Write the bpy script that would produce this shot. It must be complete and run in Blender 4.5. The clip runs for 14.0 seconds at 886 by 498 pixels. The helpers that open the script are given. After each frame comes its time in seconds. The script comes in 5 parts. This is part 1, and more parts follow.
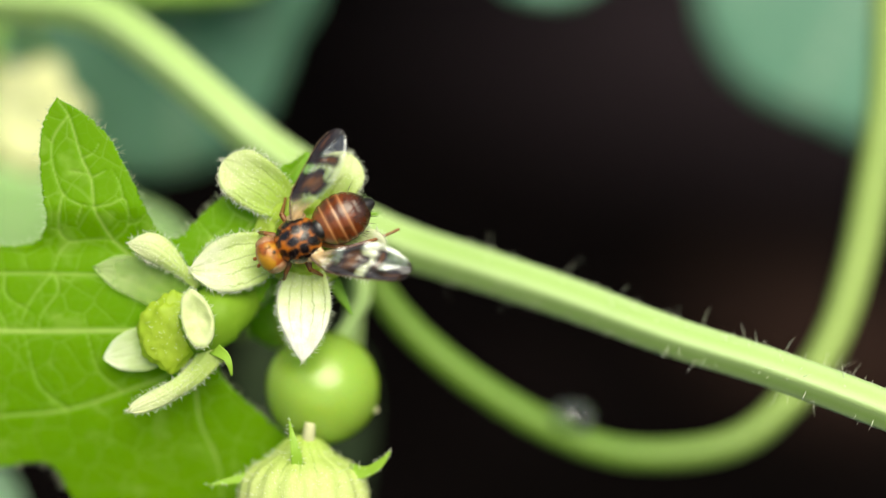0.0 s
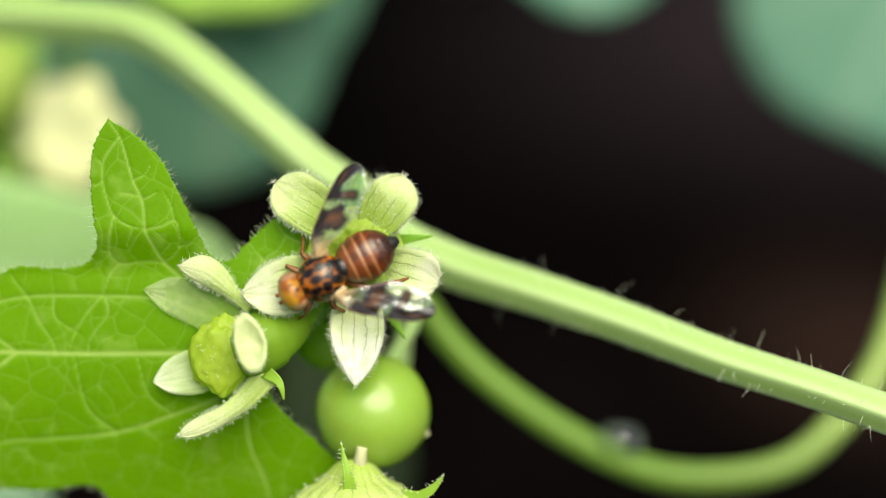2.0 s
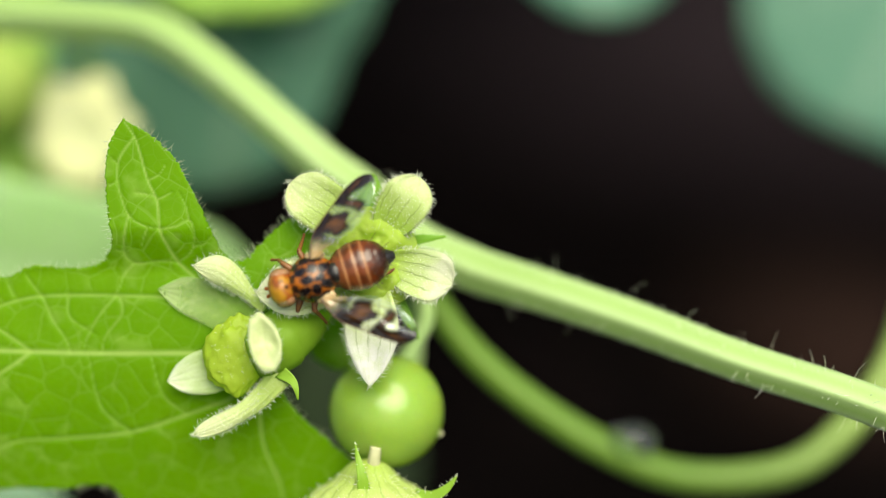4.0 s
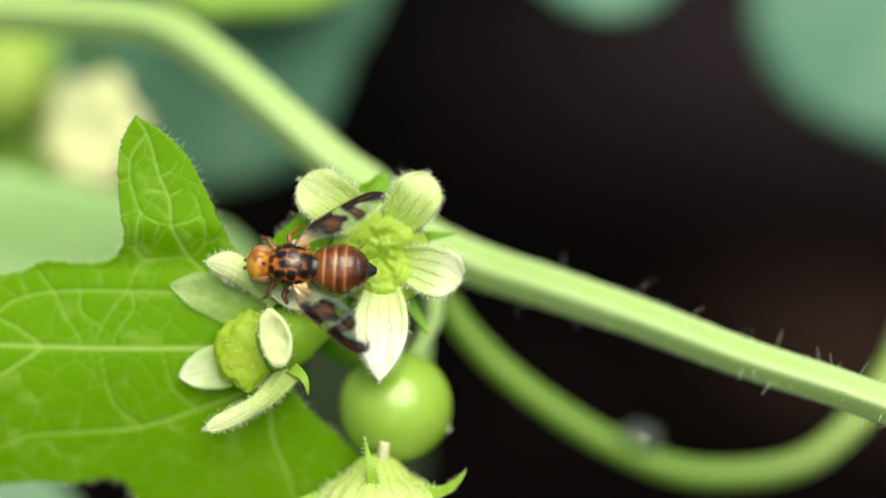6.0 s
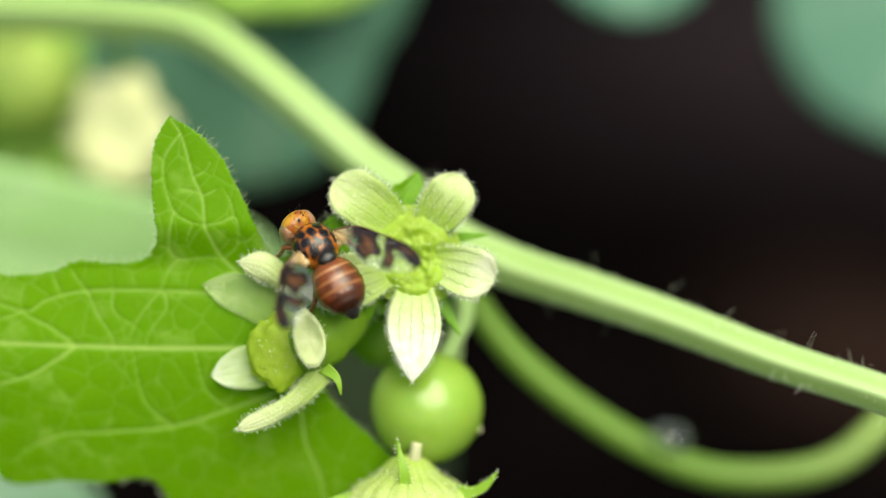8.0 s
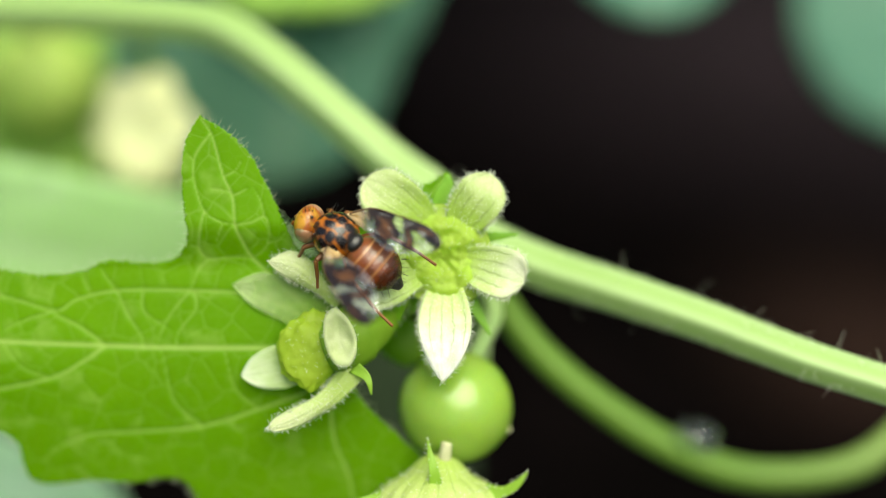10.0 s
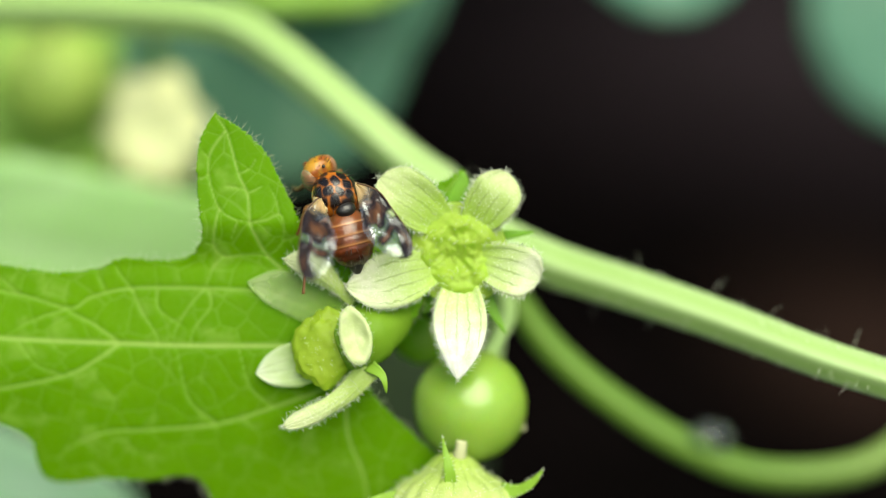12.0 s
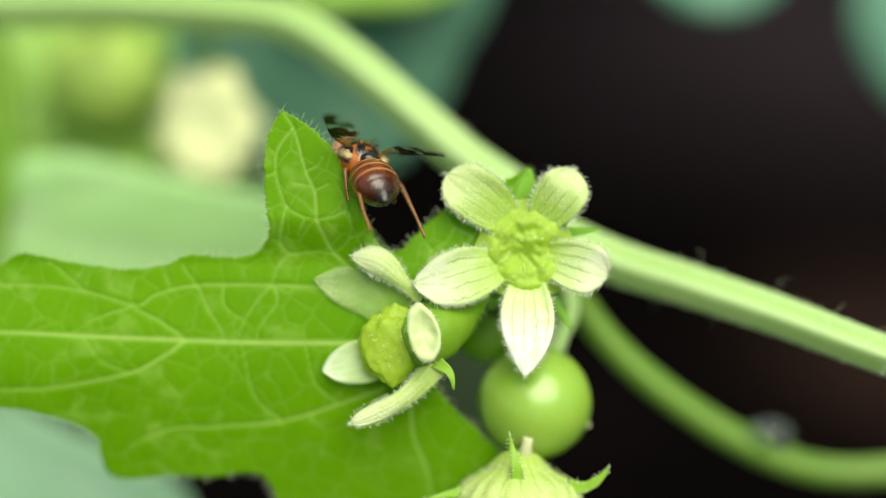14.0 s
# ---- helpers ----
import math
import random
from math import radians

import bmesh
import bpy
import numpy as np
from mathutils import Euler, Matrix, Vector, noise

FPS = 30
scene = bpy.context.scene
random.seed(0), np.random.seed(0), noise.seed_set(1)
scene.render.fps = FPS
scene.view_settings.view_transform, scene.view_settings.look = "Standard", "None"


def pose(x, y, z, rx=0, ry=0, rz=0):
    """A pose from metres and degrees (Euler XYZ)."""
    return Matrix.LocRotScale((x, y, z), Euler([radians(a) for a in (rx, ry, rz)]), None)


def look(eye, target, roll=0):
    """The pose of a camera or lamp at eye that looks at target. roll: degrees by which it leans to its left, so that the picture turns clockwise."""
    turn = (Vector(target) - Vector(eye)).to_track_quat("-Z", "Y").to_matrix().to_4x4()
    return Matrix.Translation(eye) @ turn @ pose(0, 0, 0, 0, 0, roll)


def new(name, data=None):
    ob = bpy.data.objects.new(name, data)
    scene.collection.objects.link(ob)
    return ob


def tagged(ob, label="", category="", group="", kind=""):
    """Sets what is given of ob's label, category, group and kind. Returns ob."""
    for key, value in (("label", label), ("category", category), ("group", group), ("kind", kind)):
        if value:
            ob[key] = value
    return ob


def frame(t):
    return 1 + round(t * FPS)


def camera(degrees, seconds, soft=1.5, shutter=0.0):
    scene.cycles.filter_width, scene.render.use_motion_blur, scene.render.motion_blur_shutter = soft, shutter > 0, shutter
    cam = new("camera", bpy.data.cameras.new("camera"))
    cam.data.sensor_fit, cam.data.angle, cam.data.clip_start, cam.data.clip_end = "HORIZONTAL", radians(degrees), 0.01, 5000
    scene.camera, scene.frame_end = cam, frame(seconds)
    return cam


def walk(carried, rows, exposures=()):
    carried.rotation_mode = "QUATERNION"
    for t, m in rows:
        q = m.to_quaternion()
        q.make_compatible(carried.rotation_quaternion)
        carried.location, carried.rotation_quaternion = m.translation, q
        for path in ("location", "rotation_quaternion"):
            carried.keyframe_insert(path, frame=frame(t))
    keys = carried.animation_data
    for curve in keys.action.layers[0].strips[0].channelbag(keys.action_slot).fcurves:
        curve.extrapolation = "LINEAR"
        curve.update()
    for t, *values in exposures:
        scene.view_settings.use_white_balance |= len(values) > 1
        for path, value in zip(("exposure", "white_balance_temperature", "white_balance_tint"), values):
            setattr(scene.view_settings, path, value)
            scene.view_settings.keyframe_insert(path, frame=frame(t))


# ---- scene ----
# The plan is drawn on a sheet at the focus distance: a across, b down, d deep, in plan units of UNIT metres.
UNIT = 0.0000219
REACH = 2925.9                      # plan units from the lens to the sheet
TILT = -30.0                        # the camera looks down by this much
EYE_HEIGHT = 0.135
FRAME = pose(0, 0, EYE_HEIGHT, TILT, 0, 0)

cam = camera(30, 14.0, soft=0.85)
cam.data.dof.use_dof = True
cam.data.dof.focus_distance = 2888 * UNIT
cam.data.dof.aperture_fstop = 10.3
cam.data.dof.aperture_blades = 0
PATH = [
    (0, 394.0, 3.5, -29.6, 0.72),
    (0.5, 371.3, 5.3, -16.1, 0.74),
    (1, 347.4, 11.8, -2.3, 0.73),
    (1.5, 324.0, 20.2, 7.8, 0.69),
    (2, 299.9, 27.4, 12.4, 0.59),
    (2.5, 282.5, 32.1, 12.3, 0.52),
    (3, 277.1, 28.1, 12.9, 0.49),
    (5.5, 267.2, 13.5, 10.4, 0.42),
    (6, 258.1, 0.2, 7.6, 0.29),
    (6.5, 243.5, -3.4, 7.8, 0.19),
    (7, 229.0, -3.9, 8.7, 0.15),
    (7.5, 214.5, -5.0, 8.8, 0.14),
    (8, 199.8, -3.9, 9.4, 0.10),
    (10.5, 138.5, -1.2, 8.5, 0.08),
    (11, 133.7, 0.6, 7.4, 0.10),
    (11.5, 126.6, 1.4, 5.8, 0.08),
    (12, 118.8, 2.3, 5.3, 0.02),
    (12.5, 102.0, 3.4, 3.8, -0.05),
    (13, 77.1, 3.1, 2.5, -0.08),
    (13.5, 41.9, 1.6, 1.5, -0.05),
    (14, -0.0, -0.0, 0.0, -0.00),
]
walk(cam, [(t, FRAME @ pose(x * UNIT, y * UNIT, z * UNIT, 90, roll, 0)) for t, x, y, z, roll in PATH],
     exposures=[(0.0, 0.10, 7550, 1), (14.0, 0.05, 7250, -6)])

# ---- light: bright overcast sky, soft sun high in front ----
world = bpy.data.worlds.new("sky")
scene.world = world
world.use_nodes = True
wn = world.node_tree.nodes
sky = wn.new("ShaderNodeTexSky")
sky.sky_type = 'NISHITA'
sky.sun_disc = False
sky.sun_elevation = radians(62)
sky.sun_rotation = radians(153)
sky.air_density, sky.dust_density, sky.ozone_density = 1.0, 3.0, 1.0
world.node_tree.links.new(sky.outputs[0], wn["Background"].inputs[0])
wn["Background"].inputs[1].default_value = 0.15
sun = new("sun", bpy.data.lights.new("sun", 'SUN'))
sun.data.energy, sun.data.angle, sun.data.color = 5.0, radians(55), (1.0, 0.96, 0.9)
sun.matrix_world = look((0.24, -0.48, 1.0), (0, 0, 0))


# ---- materials ----
def ramp_node(nt, stops, fac):
    r = nt.nodes.new("ShaderNodeValToRGB")
    e = r.color_ramp.elements
    while len(e) < len(stops):
        e.new(0.5)
    for el, (p, c) in zip(e, stops):
        el.position, el.color = p, (*c, 1)
    nt.links.new(fac, r.inputs[0])
    return r.outputs[0]


def mixc(nt, fac, a, b):
    m = nt.nodes.new("ShaderNodeMix")
    m.data_type = 'RGBA'
    for sock, v in ((m.inputs[0], fac), (m.inputs[6], a), (m.inputs[7], b)):
        if isinstance(v, bpy.types.NodeSocket):
            nt.links.new(v, sock)
        else:
            sock.default_value = v if isinstance(v, float) else (*v, 1)
    return m.outputs[2]


def calc(nt, op, a, b=0.0, c=0.0):
    m = nt.nodes.new("ShaderNodeMath")
    m.operation = op
    m.use_clamp = False
    for sock, v in zip(m.inputs, (a, b, c)):
        if isinstance(v, bpy.types.NodeSocket):
            nt.links.new(v, sock)
        else:
            sock.default_value = v
    return m.outputs[0]


def noise_node(nt, scale, detail=3.0, rough=0.55, vec=None, distort=0.0):
    n = nt.nodes.new("ShaderNodeTexNoise")
    n.inputs["Scale"].default_value, n.inputs["Detail"].default_value = scale, detail
    n.inputs["Roughness"].default_value, n.inputs["Distortion"].default_value = rough, distort
    if vec is not None:
        nt.links.new(vec, n.inputs["Vector"])
    return n


def attr_node(nt, name):
    n = nt.nodes.new("ShaderNodeAttribute")
    n.attribute_name = name
    return n


def bump_node(nt, height, dist, strength=1.0):
    b = nt.nodes.new("ShaderNodeBump")
    b.inputs["Strength"].default_value, b.inputs["Distance"].default_value = strength, dist
    nt.links.new(height, b.inputs["Height"])
    return b.outputs[0]


def fresh(name):
    m = bpy.data.materials.new(name)
    m.use_nodes = True
    nt = m.node_tree
    nt.nodes.clear()
    out = nt.nodes.new("ShaderNodeOutputMaterial")
    tc = nt.nodes.new("ShaderNodeTexCoord")
    return m, nt, out, tc


def principled(nt, color, rough=0.5, spec=0.5, normal=None, **more):
    p = nt.nodes.new("ShaderNodeBsdfPrincipled")
    if isinstance(color, bpy.types.NodeSocket):
        nt.links.new(color, p.inputs["Base Color"])
    else:
        p.inputs["Base Color"].default_value = (*color, 1)
    p.inputs["Roughness"].default_value = rough
    p.inputs["Specular IOR Level"].default_value = spec
    for k, v in more.items():
        p.inputs[k.replace("_", " ")].default_value = v
    if normal is not None:
        nt.links.new(normal, p.inputs["Normal"])
    return p


def translucent_mix(nt, p, color, share, out, normal=None):
    t = nt.nodes.new("ShaderNodeBsdfTranslucent")
    if isinstance(color, bpy.types.NodeSocket):
        nt.links.new(color, t.inputs[0])
    else:
        t.inputs[0].default_value = (*color, 1)
    mx = nt.nodes.new("ShaderNodeMixShader")
    mx.inputs[0].default_value = share
    nt.links.new(p.outputs[0], mx.inputs[1])
    nt.links.new(t.outputs[0], mx.inputs[2])
    nt.links.new(mx.outputs[0], out.inputs[0])


def leaf_material(name, dark, light, vein, through_color, share=0.35, net=820.0, rough=0.5):
    """Leaf blade: mottled green, paler veins from the mesh's vein attribute and a fine net between them."""
    m, nt, out, tc = fresh(name)
    big = noise_node(nt, 260, 3.0, vec=tc.outputs["Object"])
    fine = noise_node(nt, 3800, 4.0, vec=tc.outputs["Object"])
    col = mixc(nt, big.outputs[0], dark, light)
    col = mixc(nt, calc(nt, 'MULTIPLY', fine.outputs[0], 0.35), col, light)
    spot = noise_node(nt, 900, 2.0, vec=tc.outputs["Object"])
    sp = ramp_node(nt, [(0.56, (0, 0, 0)), (0.68, (1, 1, 1))], spot.outputs[0])
    col = mixc(nt, calc(nt, 'MULTIPLY', sp, 0.45), col, tuple(0.5 * (a + b) for a, b in zip(light, vein)))
    warp = noise_node(nt, 420, 2.0, vec=tc.outputs["Object"])
    add = nt.nodes.new("ShaderNodeVectorMath")
    add.operation = 'MULTIPLY_ADD'
    add.inputs[1].default_value = (0.0006, 0.0006, 0.0006)
    nt.links.new(warp.outputs["Color"], add.inputs[0])
    nt.links.new(tc.outputs["Object"], add.inputs[2])
    vor = nt.nodes.new("ShaderNodeTexVoronoi")
    vor.feature = 'DISTANCE_TO_EDGE'
    vor.inputs["Scale"].default_value = net
    nt.links.new(add.outputs[0], vor.inputs["Vector"])
    vor2 = nt.nodes.new("ShaderNodeTexVoronoi")
    vor2.feature = 'DISTANCE_TO_EDGE'
    vor2.inputs["Scale"].default_value = net * 2.6
    nt.links.new(add.outputs[0], vor2.inputs["Vector"])
    line = ramp_node(nt, [(0.0, (1, 1, 1)), (0.014, (0.8, 0.8, 0.8)), (0.032, (0, 0, 0))], vor.outputs["Distance"])
    line2 = ramp_node(nt, [(0.0, (1, 1, 1)), (0.09, (0, 0, 0))], vor2.outputs["Distance"])
    v = attr_node(nt, "vein").outputs["Fac"]
    f = calc(nt, 'MAXIMUM', v, calc(nt, 'MULTIPLY', line, 0.22))
    f = calc(nt, 'MAXIMUM', f, calc(nt, 'MULTIPLY', line2, 0.06))
    col = mixc(nt, f, col, vein)
    bulge = ramp_node(nt, [(0.0, (0, 0, 0)), (0.12, (0.6, 0.6, 0.6)), (0.4, (1, 1, 1))], vor.outputs["Distance"])
    h = calc(nt, 'ADD', calc(nt, 'MULTIPLY', f, -0.5), calc(nt, 'MULTIPLY', fine.outputs[0], 0.25))
    h = calc(nt, 'ADD', h, calc(nt, 'MULTIPLY', bulge, 1.2))
    nrm = bump_node(nt, h, 0.00006, 0.28)
    p = principled(nt, col, rough, 0.16, nrm)
    tcol = mixc(nt, f, through_color, vein)
    translucent_mix(nt, p, tcol, share, out)
    return m


def petal_material(name, inner, outer, vein, share=0.32, veins=0.62, clear=0.0, pale=0.0):
    """Petal: green throat to pale tip along uv x, lengthwise dark green veins over uv y."""
    m, nt, out, tc = fresh(name)
    sep = nt.nodes.new("ShaderNodeSeparateXYZ")
    nt.links.new(tc.outputs["UV"], sep.inputs[0])
    wob = noise_node(nt, 1500, 2.0, vec=tc.outputs["Object"])
    fine = noise_node(nt, 9000, 3.0, vec=tc.outputs["Object"])
    grad = ramp_node(nt, [(0.2 - pale, inner), (0.55 - pale, tuple((a + b) / 2 for a, b in zip(inner, outer))), (0.9 - pale, outer)],
                     calc(nt, 'ADD', sep.outputs[0], calc(nt, 'MULTIPLY', calc(nt, 'SUBTRACT', wob.outputs[0], 0.5), 0.3)))
    jit = noise_node(nt, 5200, 2.0, vec=tc.outputs["Object"])
    y = calc(nt, 'ADD', sep.outputs[1], calc(nt, 'MULTIPLY', calc(nt, 'SUBTRACT', wob.outputs[0], 0.5), 0.10))
    y = calc(nt, 'ADD', y, calc(nt, 'MULTIPLY', calc(nt, 'SUBTRACT', jit.outputs[0], 0.5), 0.07))
    st = calc(nt, 'ABSOLUTE', calc(nt, 'SUBTRACT', calc(nt, 'FRACT', calc(nt, 'MULTIPLY', y, 4.5)), 0.5))
    line = ramp_node(nt, [(0.0, (1, 1, 1)), (0.035, (0.8, 0.8, 0.8)), (0.10, (0, 0, 0))], st)
    stop = calc(nt, 'ADD', sep.outputs[0], calc(nt, 'MULTIPLY', calc(nt, 'SUBTRACT', noise_node(nt, 1900, 1.0, vec=tc.outputs["Object"]).outputs[0], 0.5), 0.35))
    fade = ramp_node(nt, [(0.1, (0.5, 0.5, 0.5)), (0.25, (1, 1, 1)), (0.52, (0.85, 0.85, 0.85)), (0.72, (0, 0, 0))], stop)
    f = calc(nt, 'MULTIPLY', calc(nt, 'MULTIPLY', line, fade), veins)
    blot = ramp_node(nt, [(0.42, (0, 0, 0)), (0.66, (1, 1, 1))], noise_node(nt, 2300, 3.0, vec=tc.outputs["Object"]).outputs[0])
    grad = mixc(nt, calc(nt, 'MULTIPLY', blot, 0.3), grad, inner)
    col = mixc(nt, f, grad, vein)
    col = mixc(nt, calc(nt, 'MULTIPLY', fine.outputs[0], 0.15), col, outer)
    grain = ramp_node(nt, [(0.55, (0, 0, 0)), (0.68, (1, 1, 1))], noise_node(nt, 15000, 2.0, vec=tc.outputs["Object"]).outputs[0])
    col = mixc(nt, calc(nt, 'MULTIPLY', grain, 0.2), col, tuple(0.5 + 0.5 * c for c in outer))
    h = calc(nt, 'ADD', calc(nt, 'MULTIPLY', f, -0.8), calc(nt, 'MULTIPLY', fine.outputs[0], 0.9))
    p = principled(nt, col, 0.5, 0.4, bump_node(nt, h, 0.00004, 0.6), Sheen_Weight=0.12, Sheen_Roughness=0.4)
    translucent_mix(nt, p, col, share, out)
    if clear:
        tr = nt.nodes.new("ShaderNodeBsdfTransparent")
        mx = nt.nodes.new("ShaderNodeMixShader")
        mx.inputs[0].default_value = clear
        nt.links.new(out.inputs[0].links[0].from_socket, mx.inputs[1])
        nt.links.new(tr.outputs[0], mx.inputs[2])
        nt.links.new(mx.outputs[0], out.inputs[0])
    return m


def plant_material(name, a, b, scale=900.0, rough=0.45, share=0.15, bump=0.00003, spec=0.5, glow=0.0):
    """Plain green tissue with mottling at two scales and a little light passing through."""
    m, nt, out, tc = fresh(name)
    vec = tc.outputs["Object"]
    n1 = noise_node(nt, scale, 2.0, vec=vec)
    n2 = noise_node(nt, scale * 9, 3.0, vec=vec)
    col = mixc(nt, n1.outputs[0], a, b)
    col = mixc(nt, calc(nt, 'MULTIPLY', n2.outputs[0], 0.4), col, b)
    p = principled(nt, col, rough, spec, bump_node(nt, n2.outputs[0], bump, 0.7))
    if glow:
        p.inputs["Subsurface Weight"].default_value = 1.0
        p.inputs["Subsurface Radius"].default_value = (0.7, 1.0, 0.25)
        p.inputs["Subsurface Scale"].default_value = glow
    translucent_mix(nt, p, col, share, out)
    return m


def stem_material(name, dark, light, rough=0.44, spec=0.75, sheen=0.4):
    """Ridged stem: the mesh's ridge attribute sets pale ribs against greener furrows."""
    m, nt, out, tc = fresh(name)
    n1 = noise_node(nt, 700, 3.0, vec=tc.outputs["Object"])
    n2 = noise_node(nt, 8000, 3.0, vec=tc.outputs["Object"])
    r = attr_node(nt, "ridge").outputs["Fac"]
    col = mixc(nt, r, dark, light)
    col = mixc(nt, calc(nt, 'MULTIPLY', n1.outputs[0], 0.3), col, dark)
    col = mixc(nt, calc(nt, 'MULTIPLY', n2.outputs[0], 0.25), col, light)
    p = principled(nt, col, rough, spec, bump_node(nt, n2.outputs[0], 0.00002, 0.6), Sheen_Weight=sheen, Sheen_Roughness=0.5)
    translucent_mix(nt, p, col, 0.2, out)
    return m


def soil_material():
    m, nt, out, tc = fresh("soil")
    n1 = noise_node(nt, 15, 4.0, vec=tc.outputs["Object"])
    n2 = noise_node(nt, 300, 5.0, vec=tc.outputs["Object"])
    # near-black earth: the deep shade behind the plant is put into this colour
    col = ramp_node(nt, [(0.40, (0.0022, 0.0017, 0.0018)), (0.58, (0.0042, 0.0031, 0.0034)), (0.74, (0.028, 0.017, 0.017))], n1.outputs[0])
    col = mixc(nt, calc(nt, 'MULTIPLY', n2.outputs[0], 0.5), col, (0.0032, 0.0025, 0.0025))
    # lighter patches of earth, one pale and purplish, one reddish brown
    for centre, inner, outer, amount, a, b in (((0.082, 0.335, 0.0), 0.010, 0.105, 0.72, (0.062, 0.042, 0.053), (0.125, 0.086, 0.106)),
                                               ((0.070, 0.205, 0.0), 0.006, 0.032, 0.5, (0.040, 0.022, 0.018), (0.085, 0.046, 0.038))):
        dist = nt.nodes.new("ShaderNodeVectorMath")
        dist.operation = 'DISTANCE'
        dist.inputs[1].default_value = centre
        nt.links.new(tc.outputs["Object"], dist.inputs[0])
        edge = calc(nt, 'ADD', dist.outputs["Value"], calc(nt, 'MULTIPLY', calc(nt, 'SUBTRACT', n1.outputs[0], 0.5), 0.03))
        patch_mask = ramp_node(nt, [(inner, (1, 1, 1)), (0.5 * (inner + outer), (0.34, 0.34, 0.34)), (outer, (0, 0, 0))], edge)
        col = mixc(nt, calc(nt, 'MULTIPLY', patch_mask, amount), col, mixc(nt, n2.outputs[0], a, b))
    p = principled(nt, col, 1.0, 0.0, bump_node(nt, n2.outputs[0], 0.004, 1.0))
    nt.links.new(p.outputs[0], out.inputs[0])
    return m


M_LEAF = leaf_material("leaf_green", (0.098, 0.27, 0.004), (0.195, 0.415, 0.008), (0.46, 0.64, 0.16), (0.26, 0.57, 0.008), 0.48, rough=0.5)
M_LEAFHAIR = plant_material("leaf_hair", (0.38, 0.46, 0.26), (0.66, 0.70, 0.52), 1500, 0.4, 0.4)
# for the leaf in shade: the shade is put into this colour
M_SHADELEAF = leaf_material("leaf_in_shade", (0.015, 0.026, 0.012), (0.022, 0.036, 0.017), (0.03, 0.045, 0.022), (0.012, 0.03, 0.008), 0.15, 260, 0.9)
M_FARLEAF = leaf_material("leaf_teal", (0.09, 0.24, 0.165), (0.155, 0.34, 0.25), (0.28, 0.42, 0.32), (0.14, 0.36, 0.18), 0.3, 260)
M_TEALDEEP = leaf_material("leaf_deep_teal", (0.07, 0.185, 0.125), (0.125, 0.27, 0.19), (0.2, 0.33, 0.23), (0.10, 0.28, 0.13), 0.3, 260)
M_PALELEAF = leaf_material("leaf_pale", (0.32, 0.56, 0.20), (0.46, 0.70, 0.34), (0.46, 0.64, 0.36), (0.38, 0.62, 0.14), 0.4, 260)
M_MIDLEAF = leaf_material("leaf_mid", (0.27, 0.49, 0.08), (0.37, 0.60, 0.13), (0.40, 0.58, 0.2), (0.33, 0.58, 0.07), 0.35, 260)
M_PALETEAL = leaf_material("leaf_pale_teal", (0.30, 0.52, 0.32), (0.40, 0.62, 0.42), (0.46, 0.64, 0.5), (0.32, 0.58, 0.30), 0.4, 260)
M_PETAL = petal_material("petal_cream", (0.42, 0.62, 0.07), (0.76, 0.79, 0.60), (0.20, 0.32, 0.04), 0.36, 0.68, pale=0.14)
M_PETAL_WHITE = petal_material("petal_white", (0.48, 0.66, 0.12), (0.86, 0.86, 0.84), (0.24, 0.34, 0.06), 0.30, 0.6, pale=0.20)
M_PETAL_GREEN = petal_material("petal_greenish", (0.40, 0.60, 0.07), (0.68, 0.75, 0.43), (0.20, 0.32, 0.04), 0.4, 0.68)
M_PETAL_PLAIN = petal_material("petal_fleshy", (0.50, 0.66, 0.16), (0.76, 0.81, 0.52), (0.42, 0.56, 0.14), 0.42, 0.2)
M_PETAL_BACK = petal_material("petal_translucent", (0.30, 0.52, 0.05), (0.60, 0.71, 0.38), (0.24, 0.40, 0.07), 0.4, 0.4, 0.6)
M_PETAL_THIN = petal_material("petal_thin", (0.46, 0.64, 0.18), (0.78, 0.84, 0.66), (0.34, 0.48, 0.14), 0.3, 0.5, 0.3)
M_CALYX = petal_material("calyx_striped", (0.36, 0.53, 0.06), (0.62, 0.70, 0.30), (0.20, 0.34, 0.03), 0.3, 0.7)
M_STEM = stem_material("stem_green", (0.255, 0.44, 0.075), (0.375, 0.53, 0.215), sheen=0.42)
M_TENDRIL = stem_material("tendril_green", (0.10, 0.235, 0.008), (0.18, 0.34, 0.026), 0.5, 0.5, 0.12)
M_LOOP = stem_material("loop_green", (0.080, 0.195, 0.006), (0.32, 0.44, 0.125), 0.5, 0.4, 0.1)
M_BERRY = plant_material("berry_skin", (0.225, 0.385, 0.042), (0.315, 0.47, 0.085), 420, 0.22, 0.12, 0.00001, 0.6, 0.0014)
M_FARBERRY = plant_material("berry_pale", (0.42, 0.60, 0.10), (0.52, 0.68, 0.17), 300, 0.5, 0.2)
M_SEPAL = plant_material("sepal_green", (0.13, 0.34, 0.012), (0.22, 0.46, 0.03), 1500, 0.45, 0.3, 0.00005)
M_TUBE_DEEP = plant_material("calyx_deep_green", (0.20, 0.40, 0.022), (0.30, 0.51, 0.05), 1500, 0.5, 0.5, 0.00001, 0.3)
M_TUBE = plant_material("calyx_tube_green", (0.21, 0.41, 0.025), (0.32, 0.53, 0.06), 1500, 0.45, 0.3, 0.00001)
M_DISC = plant_material("flower_disc", (0.46, 0.68, 0.06), (0.60, 0.78, 0.14), 2600, 0.3, 0.6, 0.00003, 0.5)
M_DISC_DEEP = plant_material("flower_disc_deep", (0.38, 0.57, 0.03), (0.52, 0.69, 0.08), 1800, 0.35, 0.55, 0.00003, 0.4)
